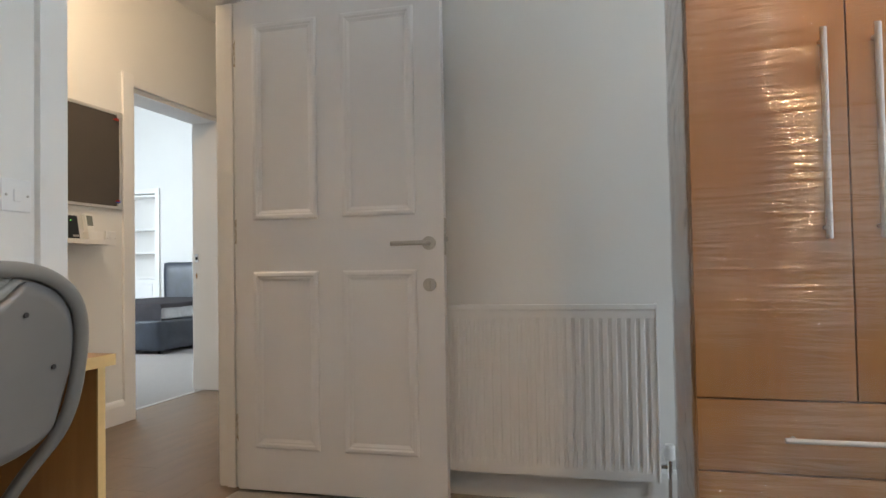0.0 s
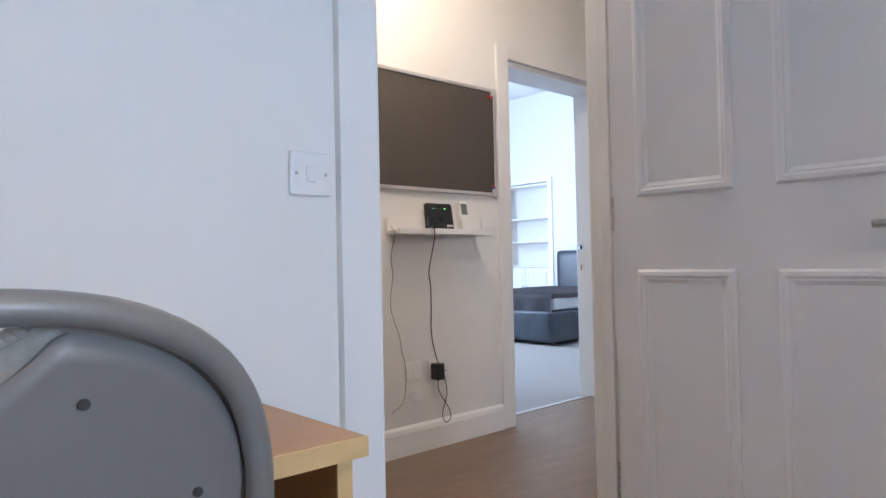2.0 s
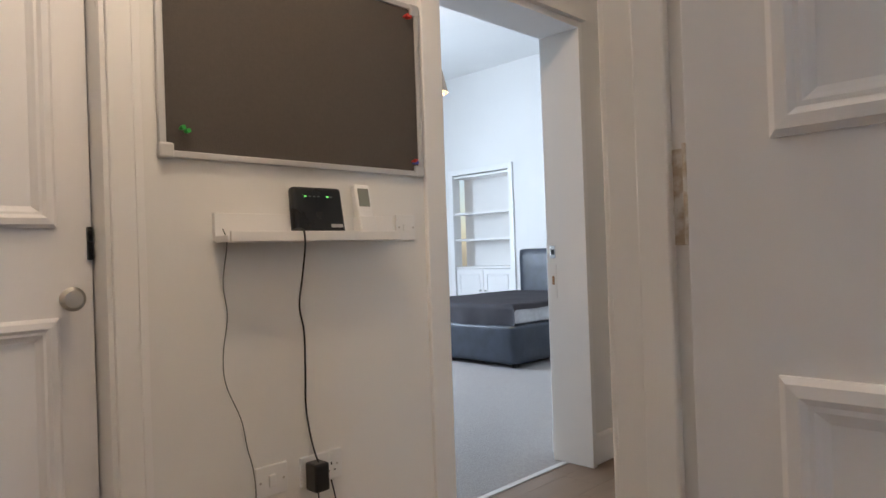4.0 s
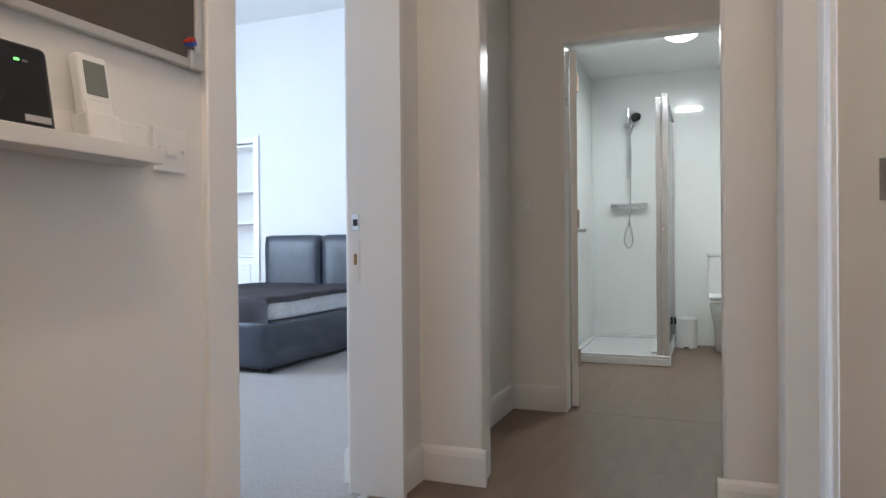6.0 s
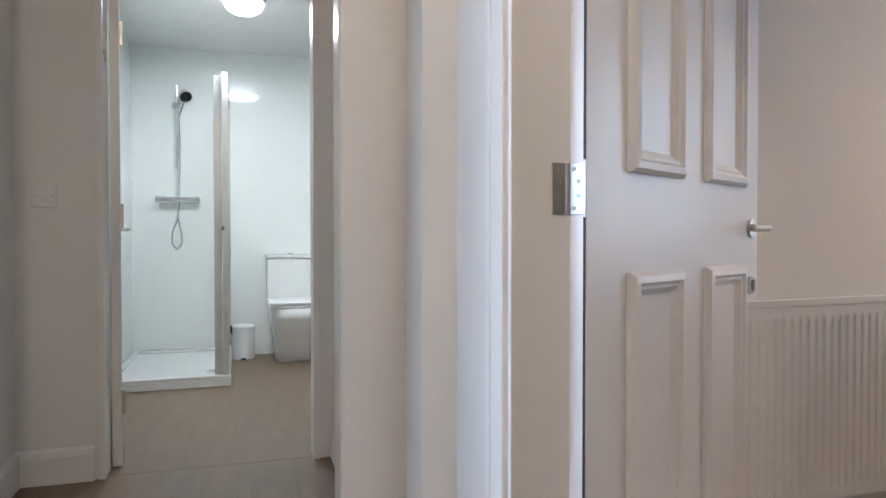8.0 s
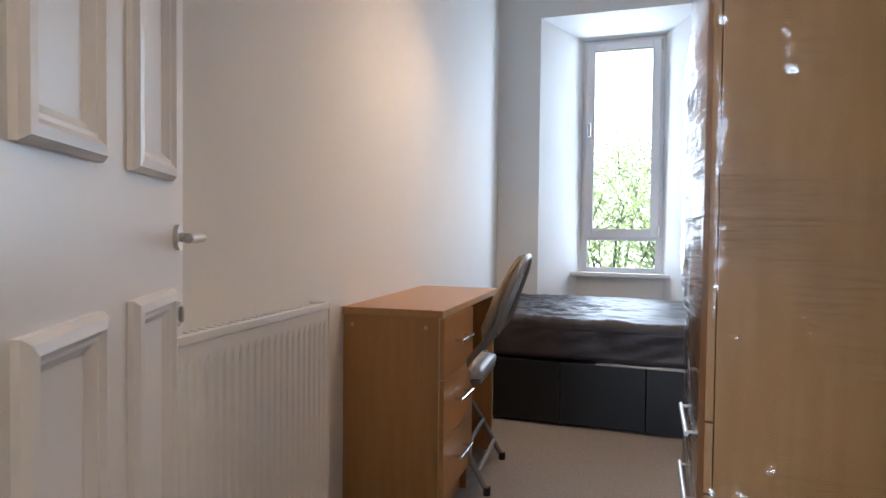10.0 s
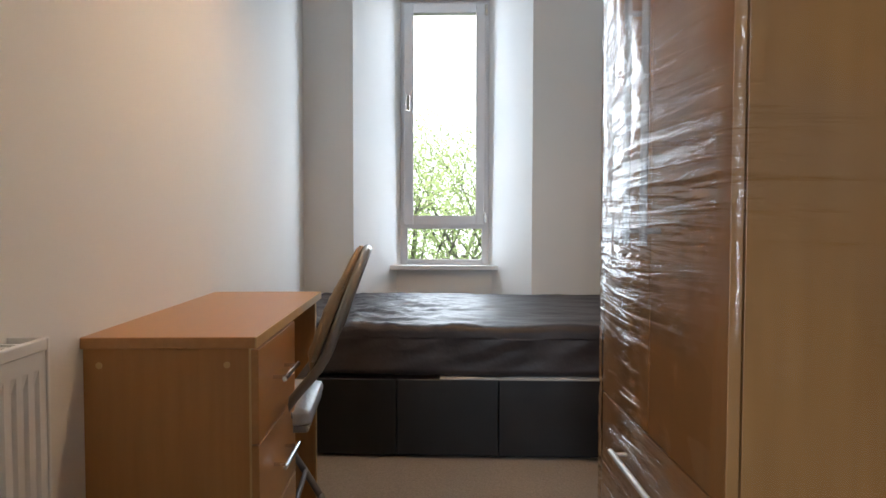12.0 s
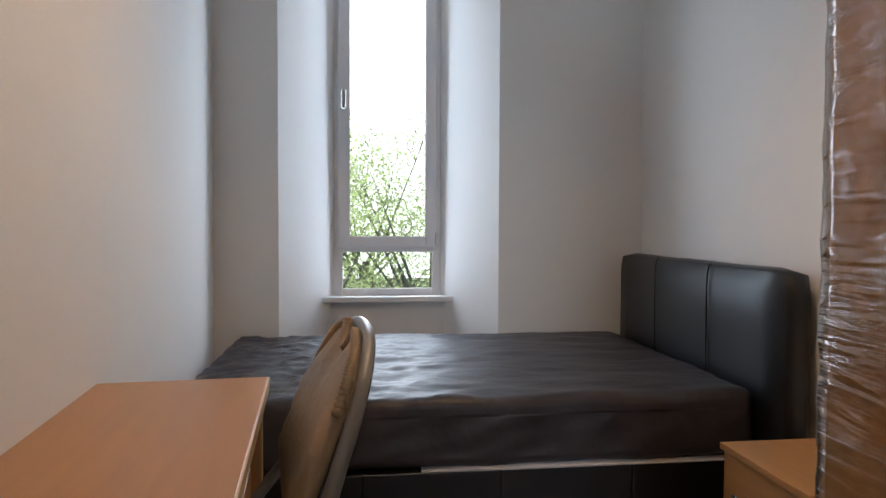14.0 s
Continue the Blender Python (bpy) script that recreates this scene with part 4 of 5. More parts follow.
# ---- folding chair ----
def chair(label, m, pad, seat_m):
    """A folding chair, facing +y; origin on the floor under the back."""
    c = thing("folding_chair", label, "chair", m, "folding chairs")
    lean = lambda z: -0.045 - 0.38 * (z - 0.62)
    # the back hoop runs on down as the front legs
    pts = []
    for s in (-1,):
        pts += [(-0.235, 0.37, 0.012), (-0.228, 0.19, 0.30), (-0.236, 0.05, 0.50), (-0.246, lean(0.62), 0.62), (-0.234, lean(0.74), 0.74), (-0.19, lean(0.835), 0.835), (-0.108, lean(0.888), 0.888), (0.0, lean(0.902), 0.902)]
    pts = pts + [(-x, y, z) for x, y, z in pts[-2::-1]]
    part("hoop_frame", tube(pts, 0.0125, 12), M_TUBE, c, "bent grey tube, hoop and front legs")
    for s in (-1, 1):
        part("rear_leg", tube([(s * 0.195, 0.30, 0.44), (s * 0.20, 0.12, 0.26), (s * 0.205, -0.03, 0.012)], 0.011, 12), M_TUBE, c)
        for q in ((s * 0.235, 0.37, 0.0), (s * 0.205, -0.03, 0.0)):
            part("foot_cap", rod((q[0], q[1], 0), (q[0], q[1], 0.03), 0.015, 14), M_BLACKP, c, "black rubber foot")
        part("hinge_link", tube([(s * 0.207, 0.04, 0.47), (s * 0.2, 0.20, 0.445), (s * 0.197, 0.33, 0.43)], 0.009, 8), M_TUBE, c)
    for y, z, xx in ((0.275, 0.165, 0.23), (0.005, 0.085, 0.203), (0.055, 0.17, 0.20)):
        part("stretcher", rod((-xx, y, z), (xx, y, z), 0.008, 12), M_TUBE, c)
    # back panel: sheet metal behind, quilted pad in front, with a scooped hand-hold at the top
    def outline(shrink, dip=0.046):
        o = []
        for k in range(49):
            u = -1 + k / 24
            x = u * (0.234 - shrink)
            top = 0.62 + (0.270 - shrink) * (1 - abs(u) ** 2.6) ** 0.36 if abs(u) < 1 else 0.62
            scoop = dip * max(0, 1 - (x / 0.062) ** 2)
            o.append((x, top - scoop))
        bot = []
        for k in range(49):
            u = 1 - k / 24
            x = u * (0.234 - shrink)
            b = 0.62 - (0.046 - shrink * 0.4) * (1 - abs(u) ** 3.5) ** 0.6 if abs(u) < 1 else 0.62
            bot.append((x, b))
        return o, bot
    def slab(y0, y1, shrink, puff, dip=0.046):
        bm = bmesh.new()
        o, b = outline(shrink, dip)
        cols = []
        nv = 14
        for (x, zt), (_, zb) in zip(o, b[::-1]):
            f, r = [], []
            for j in range(nv + 1):
                z = zb + (zt - zb) * j / nv
                edge = min(1.0, 5.0 * min(j / nv, 1 - j / nv)) * min(1.0, (1 - (x / 0.25) ** 2) * 4)
                quilt = 0.0035 * abs(math.sin((x + z) * 62)) * edge if puff else 0
                cup = 0.10 * x * x * 2
                f.append(bm.verts.new((x, lean(z) + y1 + cup + puff * edge + quilt, z)))
                r.append(bm.verts.new((x, lean(z) + y0 + cup, z)))
            cols.append((f, r))
        for (fa, ra), (fb, rb) in zip(cols, cols[1:]):
            for j in range(nv):
                bm.faces.new((fa[j], fb[j], fb[j + 1], fa[j + 1]))
                bm.faces.new((ra[j], ra[j + 1], rb[j + 1], rb[j]))
            bm.faces.new((fa[0], ra[0], rb[0], fb[0]))
            bm.faces.new((fa[nv], fb[nv], rb[nv], ra[nv]))
        for f in bm.faces:
            f.smooth = True
        return bm
    back = part("back_panel", slab(-0.005, 0.004, 0.004, 0), M_SHELL, c, "grey enamelled metal back panel with screws")
    part("back_pad", slab(0.005, 0.018, -0.013, 0.020, 0.040), pad, c, "quilted vinyl back pad")
    # twisted piping along the pad's rim and hand-hold
    o, _ = outline(-0.014, 0.038)
    pip = bmesh.new()
    for i in range(3, 46):
        (xa, za), (xb, zb) = o[i], o[i + 1]
        n = 2
        for q in range(n):
            f = (q + 0.5) / n
            x, z = xa + (xb - xa) * f, za + (zb - za) * f
            mm = Matrix.Translation((x, lean(z) + 0.020 + 0.2 * x * x, z)) @ Euler((0, math.atan2(-(zb - za), xb - xa) + 0.5, 0)).to_matrix().to_4x4() @ Matrix.Diagonal((1.5, 1.3, 0.9, 1))
            bmesh.ops.create_icosphere(pip, subdivisions=1, radius=0.0085, matrix=mm)
    for f in pip.faces:
        f.smooth = True
    tagged(part("piping", pip, pad, c, "gathered vinyl edge"), kind="stuff")
    for x, z in ((-0.08, 0.83), (0.08, 0.83), (-0.178, 0.735), (0.178, 0.735), (-0.075, 0.595), (0.075, 0.595)):
        y = lean(z) - 0.005 + 0.2 * x * x
        part("screw", rod((x, y + 0.001, z), (x, y - 0.003, z), 0.0042, 12), M_DARK, back)
    st = pillow((-0.195, -0.005, 0.43), (0.195, 0.385, 0.475), 0.02, 0.018, 12, 4, 0.001)
    part("seat", st, seat_m, c, "padded vinyl seat")
    part("seat_pan", cube((-0.19, 0.0, 0.415), (0.19, 0.38, 0.435), 0.008), M_TUBE, c)
    return c


chair("grey folding chair with a quilted pad pushed up to the desk", pose(-0.856, -0.168, 0, 0, 0, 2), M_VINYL, M_VINYL)
chair("folding chair with tan quilted back and pale seat at the desk", pose(2.628, -1.968, 0, 0, 0, -83), M_TANVINYL, M_SEATW)


# ---- beds ----
sb = thing("single_bed", "black leather-look bed base with headboard below the window", "bed")
for x0, x1 in ((1.20, 1.63), (1.63, 2.053), (2.053, 2.478), (2.478, 3.04)):
    part("base_panel", cube((x0 + 0.0008, -2.765, 0.012), (x1 - 0.0008, -2.81, 0.33), 0.004, 3), M_LEATHER, sb, "stitched black leather-look panel")
part("base", cube((1.20, -2.80, 0.012), (3.04, -3.98, 0.33), 0.01), M_LEATHER, sb)
part("headboard", pillow((1.085, -4.0, 0.06), (1.195, -2.66, 0.95), 0.045, 0, 10, 2, 0.004), M_LEATHER, sb, "padded black leather-look headboard")
for y in (-3.55, -3.11):
    part("seam", tube([(1.198, y, 0.40), (1.203, y, 0.65), (1.202, y, 0.90), (1.185, y, 0.945)], 0.003, 6), M_LEATHER, sb)
for x in (1.3, 2.95):
    for y in (-2.9, -3.9):
        part("foot", rod((x, y, 0), (x, y, 0.035), 0.025, 14), M_BLACKP, sb)
bmm = pillow((1.215, -2.765, 0.338), (3.06, -3.985, 0.556), 0.035, 0.010, 88, 7, 0.008)
for v in bmm.verts:
    k = max(0, min(1, (v.co.x - 1.9) / 0.7))
    if v.co.z > 0.50:
        # creases fan out from the foot end, fading towards the headboard
        a = noise.noise(Vector((v.co.x * 4 + v.co.y * 9, v.co.y * 6 - v.co.x * 5, 1.3)))
        b = noise.noise(Vector((v.co.x * 9 + v.co.y * 22, v.co.y * 9 - v.co.x * 12, 4.1)))
        v.co.z += (0.15 + 0.85 * k) * (0.022 * (0.5 - abs(a)) + 0.009 * max(0, 1 - 2.2 * abs(b)) ** 2 - 0.006)
    else:
        c = noise.noise(Vector((v.co.x * 7 + v.co.z * 14, v.co.z * 9, 2.2)))
        v.co.y += 0.006 * c
solid("mattress", bmm, M_MATT, "creased dark brown mattress lying on the single bed", "mattress")
solid("mattress_protector", pillow((1.22, -2.762, 0.328), (2.3, -3.9, 0.338), 0.006, 0, 4, 3, 0.002), M_WHITEFAB, "pale edge of ticking under the mattress", "mattress cover")

ns = thing("bedside_cabinet", "small beech-effect bedside cabinet between bed and wardrobe", "cabinet", pose(1.425, -2.59, 0, 0, 0, 90))
part("top", cube((-0.008, -0.008, 0.43), (0.388, 0.312, 0.45), 0.002), M_BEECHX, ns)
part("carcass", cube((0, 0.016, 0.0), (0.38, 0.31, 0.43), 0.001), M_BEECH, ns)
for z0, z1 in ((0.05, 0.235), (0.24, 0.426)):
    dr = part("drawer", cube((0.003, 0, z0), (0.377, 0.016, z1), 0.0015), M_BEECHX, ns)
    zc = (z0 + z1) / 2
    bar = bm_rod(bmesh.new(), (0.10, -0.028, zc), (0.28, -0.028, zc), 0.0055, 12)
    for x in (0.12, 0.26):
        bm_rod(bar, (x, -0.028, zc), (x, 0.001, zc), 0.004, 8)
    part("bar_handle", bar, M_CHROME, dr, "chrome bar handle")

db = thing("double_bed", "dark blue-black leather-look double bed with padded headboard", "bed")
part("base", pillow((4.60, 3.60, 0.03), (6.36, 5.02, 0.37), 0.03, 0, 16, 5, 0.012), M_LEATHB, db)
for y0, y1 in ((3.60, 4.27), (4.28, 4.95)):
    part("headboard", pillow((6.36, y0, 0.1), (6.48, y1, 1.03), 0.04, 0, 8, y0, 0.004), M_LEATHB, db, "padded headboard half")
for x in (4.7, 6.2):
    for y in (3.7, 4.9):
        part("foot", rod((x, y, 0), (x, y, 0.04), 0.03, 14), M_BLACKP, db)
solid("mattress", pillow((4.66, 3.65, 0.365), (6.35, 4.98, 0.52), 0.03, 0.01, 10, 9, 0.004), M_WHITEFAB, "pale grey mattress on the double bed", "mattress")
bms = bmesh.new()
nx, ny = 60, 44
grid = []
for i in range(nx + 1):
    col = []
    for j in range(ny + 1):
        x = 4.40 + 1.94 * i / nx
        y = 3.60 + 1.42 * j / ny
        z = 0.548
        over = max(0, 4.645 - x)
        fold = 0.018 * math.sin(y * 19) + 0.012 * noise.noise(Vector((y * 6, x * 3, 0)))
        if over > 0:
            z -= over * 1.0
            x = 4.632 + fold * over * 4 - 0.03 * over
        near = max(0, 3.645 - y)
        if near > 0:
            y = 3.632 + 0.012 * math.sin(x * 15)
            z -= near * (1.1 if x < 5.2 else 0.9)
        z += 0.006 * noise.noise(Vector((x * 5, y * 5, 2)))
        col.append(bms.verts.new((x, y, z)))
    grid.append(col)
for a, b in zip(grid, grid[1:]):
    for j in range(ny):
        bms.faces.new((a[j], b[j], b[j + 1], a[j + 1]))
for f in bms.faces:
    f.smooth = True
bmesh.ops.solidify(bms, geom=bms.faces[:], thickness=0.006)
solid("bed_sheet", bms, M_SHEET, "crumpled charcoal sheet hanging over the foot of the double bed", "bed sheet")

# alcove with shelves over a cupboard
al = thing("alcove_shelves", "white open shelves built into the bedroom alcove", "shelves", pose(6.52, 5.18, 0))
for z in (0.80, 1.16, 1.50, 1.98):
    part("shelf", cube((0.01, 0.002, z), (0.295, 0.938, z + 0.028), 0.002), M_TRIM, al)
for y0, y1 in ((-0.07, 0.0), (0.94, 1.01)):
    part("architrave", cube((-0.02, y0, 0), (-0.001, y1, 2.09), 0.003), M_TRIM, al)
part("architrave", cube((-0.02, 0.0, 2.02), (-0.001, 0.94, 2.09), 0.003), M_TRIM, al)
cb = thing("alcove_cupboard", "white two-door cupboard below the alcove shelves", "cupboard", pose(6.52, 5.18, 0))
part("carcass", cube((0.02, 0.004, 0), (0.29, 0.936, 0.795)), M_TRIM, cb)
for y0, y1, ky in ((0.01, 0.467, 0.43), (0.473, 0.93, 0.51)):
    d = part("door", cube((0.0, y0, 0.08), (0.018, y1, 0.785), 0.002), M_TRIM, cb)
    fr = bmesh.new()
    for a, b in (((-0.008, y0 + 0.05, 0.13), (0.001, y0 + 0.07, 0.73)), ((-0.008, y1 - 0.07, 0.13), (0.001, y1 - 0.05, 0.73)), ((-0.008, y0 + 0.07, 0.13), (0.001, y1 - 0.07, 0.15)), ((-0.008, y0 + 0.07, 0.71), (0.001, y1 - 0.07, 0.73))):
        bm_box(fr, a, b, 0.003)
    part("panel_moulding", fr, M_TRIM, d)
    part("knob", rod((0.0, ky, 0.52), (-0.03, ky, 0.52), 0.013, 14), M_STEEL, d)


# ---- pendant lamps ----
def pendant(label, x, y, z, ceil):
    p = thing("pendant_lamp", label, "lamp", pose(x, y, z), "pendant lamps")
    bm = bmesh.new()
    seg, r0, r1, hh = 40, 0.15, 0.105, 0.19
    outer = [[bm.verts.new((r * math.cos(2 * math.pi * k / seg), r * math.sin(2 * math.pi * k / seg), zz)) for k in range(seg)] for r, zz in ((r0, -0.10), (r1, -0.10 + hh), (r1 - 0.004, -0.10 + hh), (r0 - 0.004, -0.10))]
    for i in range(4):
        a, b = outer[i], outer[(i + 1) % 4]
        for k in range(seg):
            bm.faces.new((a[k], a[(k + 1) % seg], b[(k + 1) % seg], b[k]))
    part("shade", bm, M_SHADE, p, "beige tapered fabric shade")
    bulb = bmesh.new()
    bmesh.ops.create_uvsphere(bulb, u_segments=16, v_segments=10, radius=0.028)
    b = part("bulb", bulb, M_BULB, p)
    b.visible_shadow = False
    part("holder", rod((0, 0, 0.03), (0, 0, 0.085), 0.018, 16), M_PLASTIC, p)
    part("cord", rod((0, 0, 0.08), (0, 0, ceil - z - 0.03), 0.003, 8), M_PLASTIC, p)
    part("ceiling_rose", rod((0, 0, ceil - z - 0.035), (0, 0, ceil - z), 0.04, 24, 0.05), M_PLASTIC, p)


pendant("ceiling pendant with beige fabric shade in the bedroom", -0.85, -1.70, 2.42, 2.9)
pendant("ceiling pendant with beige shade over the small bedroom", 2.15, -2.00, 2.42, 2.9)
pendant("lit pendant with beige tapered shade in the double bedroom", 4.14, 4.06, 2.47, 3.3)
hl = thing("ceiling_lamp", "plain round ceiling lamp of the hall", "lamp", pose(0.75, 1.10, CEIL))
part("base", rod((0, 0, -0.025), (0, 0, 0), 0.09, 32), M_PLASTIC, hl)
bb = bmesh.new()
bmesh.ops.create_uvsphere(bb, u_segments=20, v_segments=12, radius=0.05, matrix=Matrix.Translation((0, 0, -0.2)))
bbo = part("bulb", bb, M_BULB, hl)
bbo.visible_shadow = False
part("cord", rod((0, 0, -0.155), (0, 0, -0.02), 0.004, 8), M_PLASTIC, hl)

# ---- bathroom ----
tr = thing("shower_tray", "low white shower tray with a chrome waste", "shower tray")
bm = cube((5.83, 0.96, 0.0), (6.995, 1.695, 0.055), 0.008)
part("tray", bm, M_CERAMIC, tr)
for a, b in (((5.83, 0.96, 0.055), (5.875, 1.695, 0.075)), ((5.875, 0.96, 0.055), (6.995, 1.0, 0.075)), ((6.95, 1.0, 0.055), (6.995, 1.695, 0.075)), ((5.875, 1.655, 0.055), (6.95, 1.695, 0.075))):
    part("rim", cube(a, b, 0.006), M_CERAMIC, tr)
part("waste", rod((6.1, 1.08, 0.054), (6.1, 1.08, 0.060), 0.045, 24), M_CHROME, tr, "chrome waste cover")
en = thing("shower_enclosure", "glass shower side panel in a polished aluminium frame", "shower screen")
part("post", cube((5.835, 0.97, 0.076), (5.865, 1.01, 2.02), 0.004), M_ALU, en, "satin aluminium corner post")
part("post", cube((5.865, 1.015, 0.076), (5.89, 1.06, 2.0), 0.003), M_ALU, en, "folded door stile")
part("post", cube((6.965, 0.97, 0.076), (6.995, 1.0, 2.02), 0.004), M_ALU, en)
part("rail", cube((5.865, 0.972, 1.995), (6.965, 0.998, 2.02), 0.003), M_ALU, en)
part("rail", cube((5.865, 0.972, 0.076), (6.965, 0.998, 0.10), 0.003), M_ALU, en)
part("wall_channel", cube((5.84, 1.672, 0.076), (5.87, 1.698, 2.02), 0.003), M_ALU, en)
g = part("glass", cube((5.865, 0.982, 0.10), (6.965, 0.988, 1.995)), M_SHGLASS, en)
g.visible_shadow = False
part("knob", rod((5.85, 1.005, 1.02), (5.82, 1.005, 1.02), 0.012, 16), M_CHROME, en)
ms = thing("mixer_shower", "chrome bar mixer shower with riser rail and hand spray", "shower")
X = 7.0
part("riser_rail", rod((X - 0.055, 1.362, 1.50), (X - 0.055, 1.362, 2.15), 0.010, 16), M_CHROME, ms)
for z in (1.52, 2.12):
    part("bracket", rod((X, 1.362, z), (X - 0.055, 1.362, z), 0.014, 16), M_CHROME, ms)
part("slider", cube((X - 0.08, 1.32, 1.97), (X - 0.035, 1.40, 2.01), 0.008), M_CHROME, ms)
hd = bm_rod(bmesh.new(), (X - 0.09, 1.35, 1.90), (X - 0.12, 1.30, 2.06), 0.011, 14)
bm_rod(hd, (X - 0.115, 1.305, 2.075), (X - 0.15, 1.29, 2.045), 0.038, 24, 0.045)
part("hand_spray", hd, M_CHROME, ms)
part("hose", tube([(X - 0.09, 1.35, 1.90), (X - 0.07, 1.345, 1.70), (X - 0.06, 1.35, 1.45), (X - 0.06, 1.36, 1.15), (X - 0.06, 1.40, 1.0), (X - 0.06, 1.405, 0.92), (X - 0.06, 1.37, 0.87), (X - 0.06, 1.335, 0.92), (X - 0.06, 1.34, 1.0), (X - 0.05, 1.36, 1.10), (X - 0.05, 1.365, 1.19)], 0.008, 10), M_CHROME, ms, "metal shower hose in a loop")
vl = bm_rod(bmesh.new(), (X - 0.06, 1.235, 1.257), (X - 0.06, 1.49, 1.257), 0.021, 20)
bm_rod(vl, (X - 0.06, 1.20, 1.257), (X - 0.06, 1.24, 1.257), 0.025, 20)
bm_rod(vl, (X - 0.06, 1.485, 1.257), (X - 0.06, 1.525, 1.257), 0.025, 20)
for y in (1.29, 1.435):
    bm_rod(vl, (X, y, 1.257), (X - 0.06, y, 1.257), 0.018, 16)
part("bar_valve", vl, M_CHROME, ms)

wc = thing("toilet", "white close-coupled toilet with its lid down", "toilet", pose(6.995, 0.505, 0))
part("cistern", cube((-0.18, -0.19, 0.40), (-0.005, 0.19, 0.795), 0.022, 4), M_CERAMIC, wc)
part("cistern_lid", cube((-0.19, -0.20, 0.795), (-0.003, 0.20, 0.825), 0.010, 3), M_CERAMIC, wc)
part("flush_button", rod((-0.095, 0, 0.825), (-0.095, 0, 0.831), 0.022, 24), M_CHROME, wc)
bm = bmesh.new()
rings = []
for z, x0, x1, w in ((0.0, -0.40, -0.03, 0.145), (0.10, -0.41, -0.03, 0.145), (0.22, -0.50, -0.03, 0.15), (0.34, -0.585, -0.03, 0.175), (0.43, -0.60, -0.03, 0.185)):
    ring = []
    for k in range(40):
        a = 2 * math.pi * k / 40
        ca, sa = math.cos(a), math.sin(a)
        e = 0.45
        px = (x0 + x1) / 2 + (x1 - x0) / 2 * math.copysign(abs(ca) ** e, ca)
        py = w * math.copysign(abs(sa) ** e, sa)
        ring.append(bm.verts.new((px, py, z)))
    rings.append(ring)
for a, b in zip(rings, rings[1:]):
    for k in range(40):
        bm.faces.new((a[k], a[(k + 1) % 40], b[(k + 1) % 40], b[k]))
bm.faces.new(rings[0][::-1]); bm.faces.new(rings[-1])
for f in bm.faces:
    f.smooth = len(f.verts) == 4
part("pan", bm, M_CERAMIC, wc)
part("seat", cube((-0.60, -0.185, 0.432), (-0.19, 0.185, 0.452), 0.009, 3), M_PLASTIC, wc)
part("lid", cube((-0.605, -0.188, 0.455), (-0.19, 0.188, 0.48), 0.010, 3), M_PLASTIC, wc)
bn = thing("pedal_bin", "small white pedal bin on the bathroom floor", "bin", pose(6.86, 0.875, 0))
part("drum", lathe([(0.085, 0.0), (0.088, 0.006), (0.088, 0.235), (0.086, 0.24)], 36), M_PLASTIC, bn)
part("lid", lathe([(0.09, 0.24), (0.092, 0.25), (0.085, 0.262), (0.04, 0.27), (0.004, 0.272)], 36), M_PLASTIC, bn)
part("hinge", cube((-0.03, 0.085, 0.20), (0.03, 0.10, 0.262), 0.004), M_BLACKP, bn)
part("pedal", cube((-0.13, -0.02, 0.008), (-0.08, 0.02, 0.016), 0.003), M_BLACKP, bn)
dm = thing("ceiling_dome_light", "round lit opal dome light on the bathroom ceiling", "lamp", pose(5.74, 0.87, 2.456))
part("base", rod((0, 0, -0.02), (0, 0, 0), 0.135, 40), M_PLASTIC, dm)
dome = lathe([(0.122, -0.018), (0.12, -0.035), (0.105, -0.062), (0.07, -0.082), (0.03, -0.09), (0.004, -0.091)], 40)
for f in dome.faces:
    f.smooth = True
do = part("diffuser", dome, M_DOME, dm, "lit opal diffuser")
do.visible_shadow = False

# ---- outside the window ----
M_HAZE = glow("bright_overcast_sky", (0.93, 0.97, 1.0), 2.6)
solid("backdrop", cube((-120, -90.2, -6), (120, -90, 90)), M_HAZE, "bright white overcast sky in the distance", "sky", None, "structure")
solid("ground", cube((-400, -800, -6.3), (400, -4.9, -6.0)), M_GRASS, "green ground below the window", "ground", None, "structure")


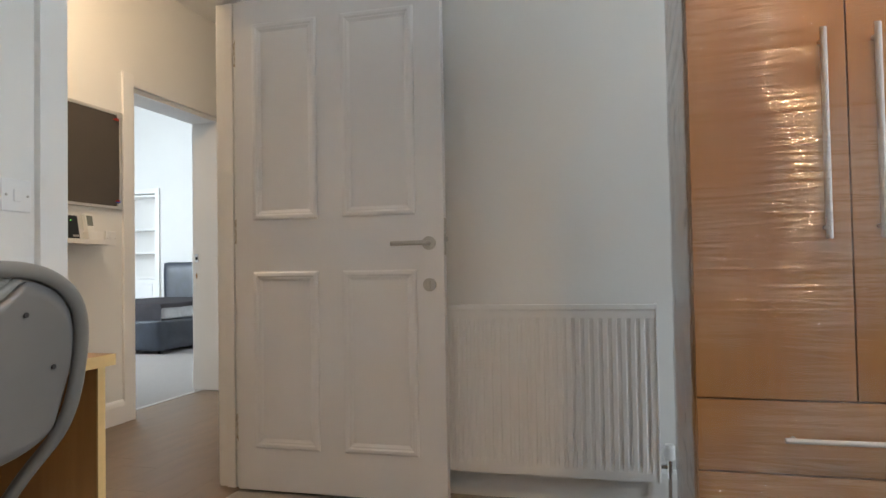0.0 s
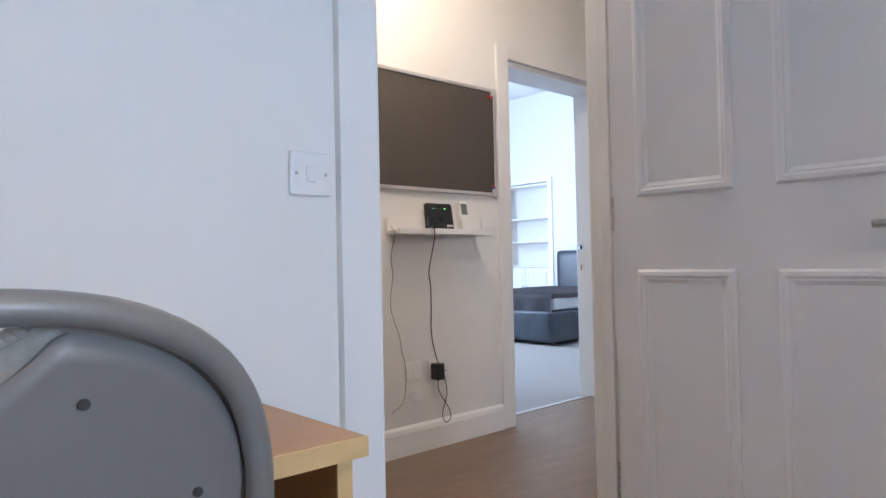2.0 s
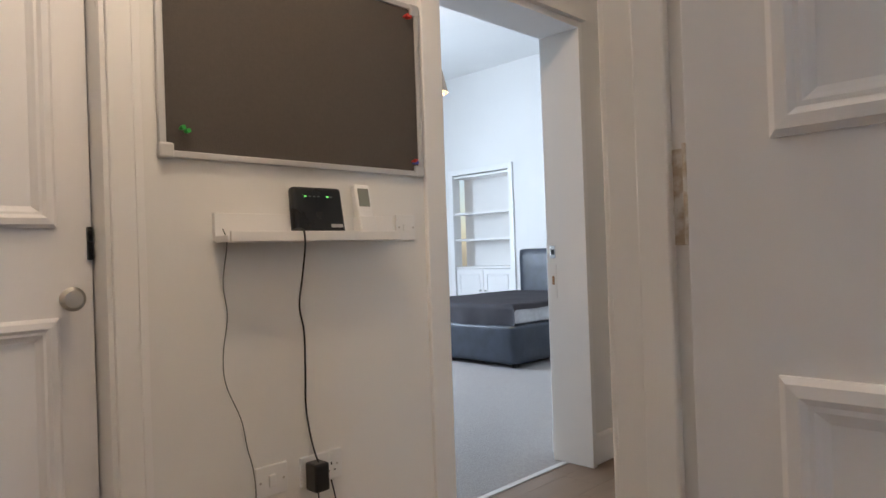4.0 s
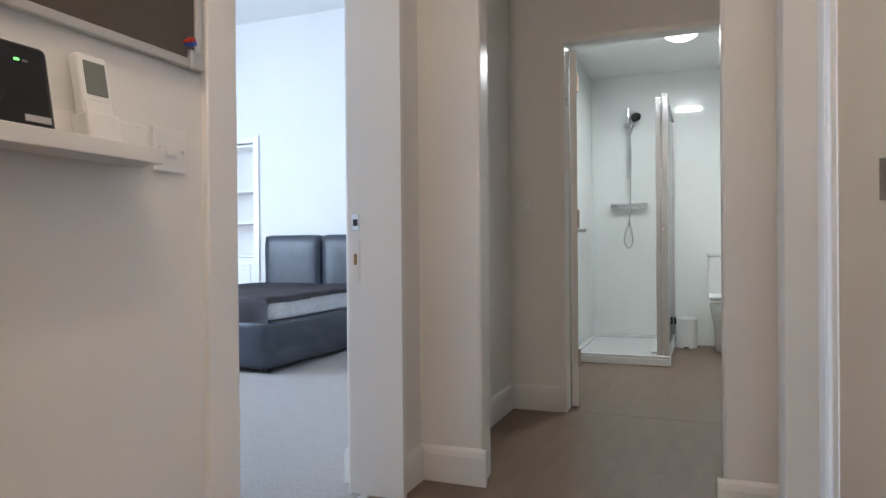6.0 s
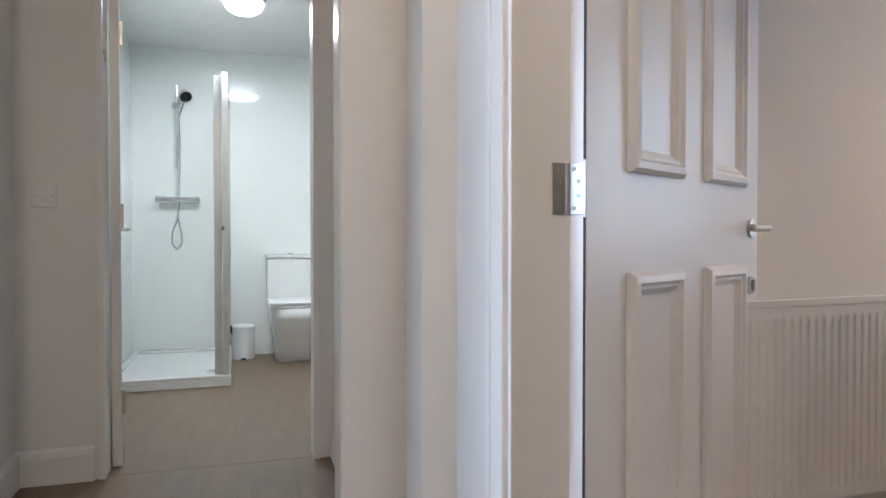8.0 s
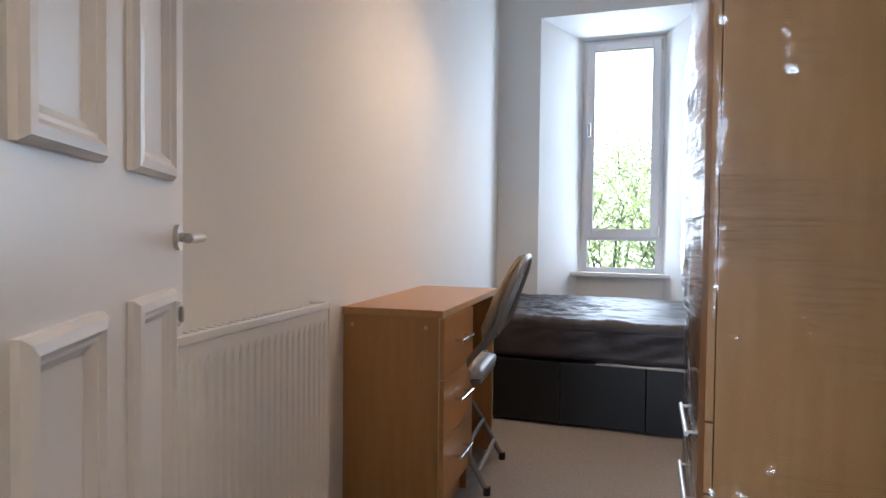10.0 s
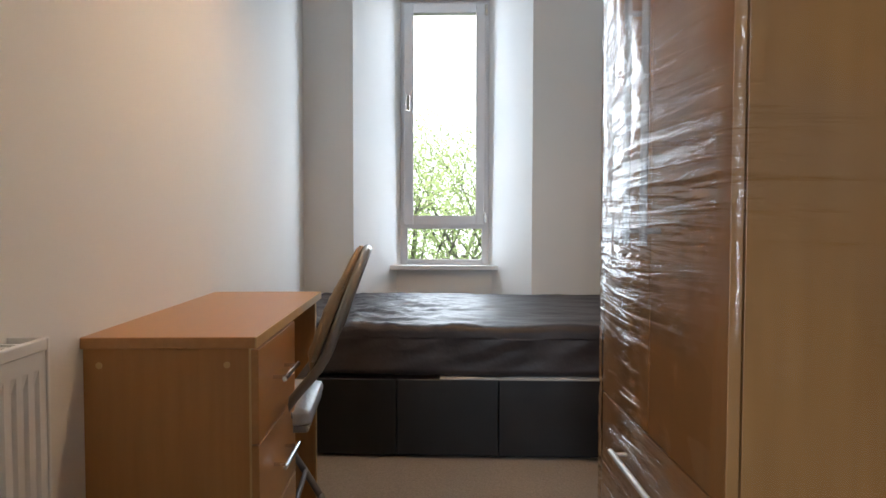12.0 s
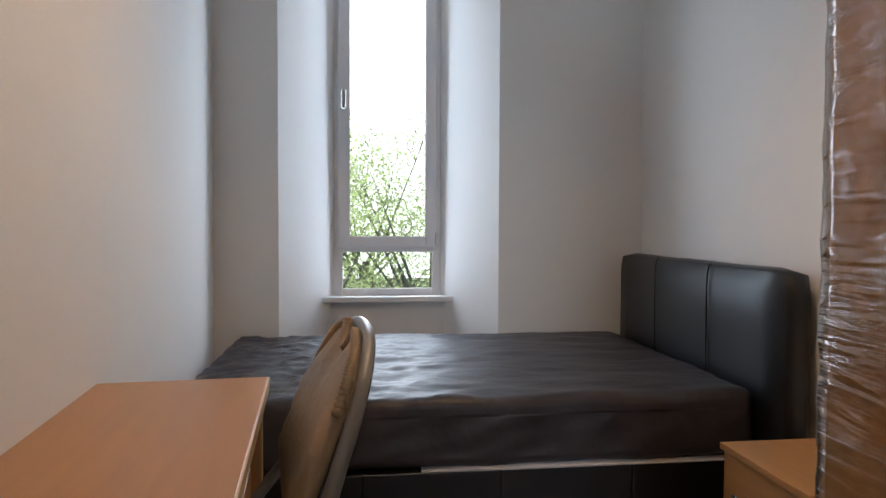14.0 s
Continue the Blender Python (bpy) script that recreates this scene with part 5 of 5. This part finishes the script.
def tree(label, x, y, h, seed, spread):
    rnd = random.Random(seed)
    t = thing("tree", label, "tree", pose(x, y, -6.0), "trees outside")
    tk = bmesh.new()
    bm_rod(tk, (0, 0, 0), (0.15, 0.1, h * 0.55), 0.22, 10, 0.12)
    tips = []
    for k in range(16):
        a, z0 = rnd.uniform(0, 6.28), h * rnd.uniform(0.25, 0.55)
        r, z1 = spread * rnd.uniform(0.4, 0.95), h * rnd.uniform(0.45, 1.0)
        tip = Vector((r * math.cos(a), r * math.sin(a), z1))
        bm_rod(tk, (0.1, 0.05, z0), tip, 0.07, 6, 0.015)
        tips.append(tip)
        for q in range(3):
            t2 = tip + Vector((rnd.uniform(-1, 1), rnd.uniform(-1, 1), rnd.uniform(-0.4, 0.9)))
            bm_rod(tk, tip * 0.85 + Vector((0, 0, z0 * 0.15)), t2, 0.02, 5, 0.006)
            tips.append(t2)
    part("trunk", tk, M_BARK, t)
    vs, fs = [], []
    for k in range(6000):
        c = rnd.choice(tips)
        p = c + Vector((rnd.gauss(0, 0.5), rnd.gauss(0, 0.5), rnd.gauss(0, 0.42)))
        d1 = Vector((rnd.uniform(-1, 1), rnd.uniform(-1, 1), rnd.uniform(-1, 1))).normalized() * rnd.uniform(0.04, 0.08)
        d2 = d1.orthogonal().normalized() * d1.length * 0.45
        i = len(vs)
        vs += [p - d1, p + d2, p + d1, p - d2]
        fs.append((i, i + 1, i + 2, i + 3))
    me = bpy.data.meshes.new("crown")
    me.from_pydata([tuple(v) for v in vs], [], fs)
    me.materials.append(M_LEAF)
    cr = new("crown", me)
    cr.parent = t
    return t


tree("leafy green tree outside the window", 3.6, -16.0, 8.6, 3, 2.6)
tree("leafy tree with bare lower limbs outside", 0.6, -18.0, 8.9, 8, 2.8)
tree("tall leafy tree further off", 2.2, -24.0, 10.6, 5, 3.4)
tree("low leafy tree near the window", 5.6, -13.0, 7.9, 12, 2.2)
tree("green tree beyond the garden", -2.5, -22.0, 10.0, 21, 3.2)

# ---- floor planks ----
def planks(floor, x0, x1, y0, y1, seed):
    rnd = random.Random(seed)
    w, ln = 0.18, 1.2
    cache = {}
    y = y0
    while y < y1 - 0.01:
        ye = min(y + w, y1)
        x = x0 - rnd.uniform(0, ln)
        while x < x1 - 0.01:
            a, b = max(x, x0), min(x + ln, x1)
            if b - a > 0.02:
                key = (round(b - a, 3), round(ye - y, 3))
                if key not in cache:
                    cache[key] = mesh_of("plank", cube((0, 0, -0.005), (b - a - 0.0005, ye - y - 0.0005, 0.0), 0.0004, 1), M_PLANK)
                p = new("plank", cache[key])
                p.parent = floor
                p.location = (a, y, 0)
            x += ln
        y += w


planks(hall_floor, -1.2, 4.279, YR, 1.861, 4)
planks(bath_floor, 4.281, 6.999, -0.5, 1.70, 6)
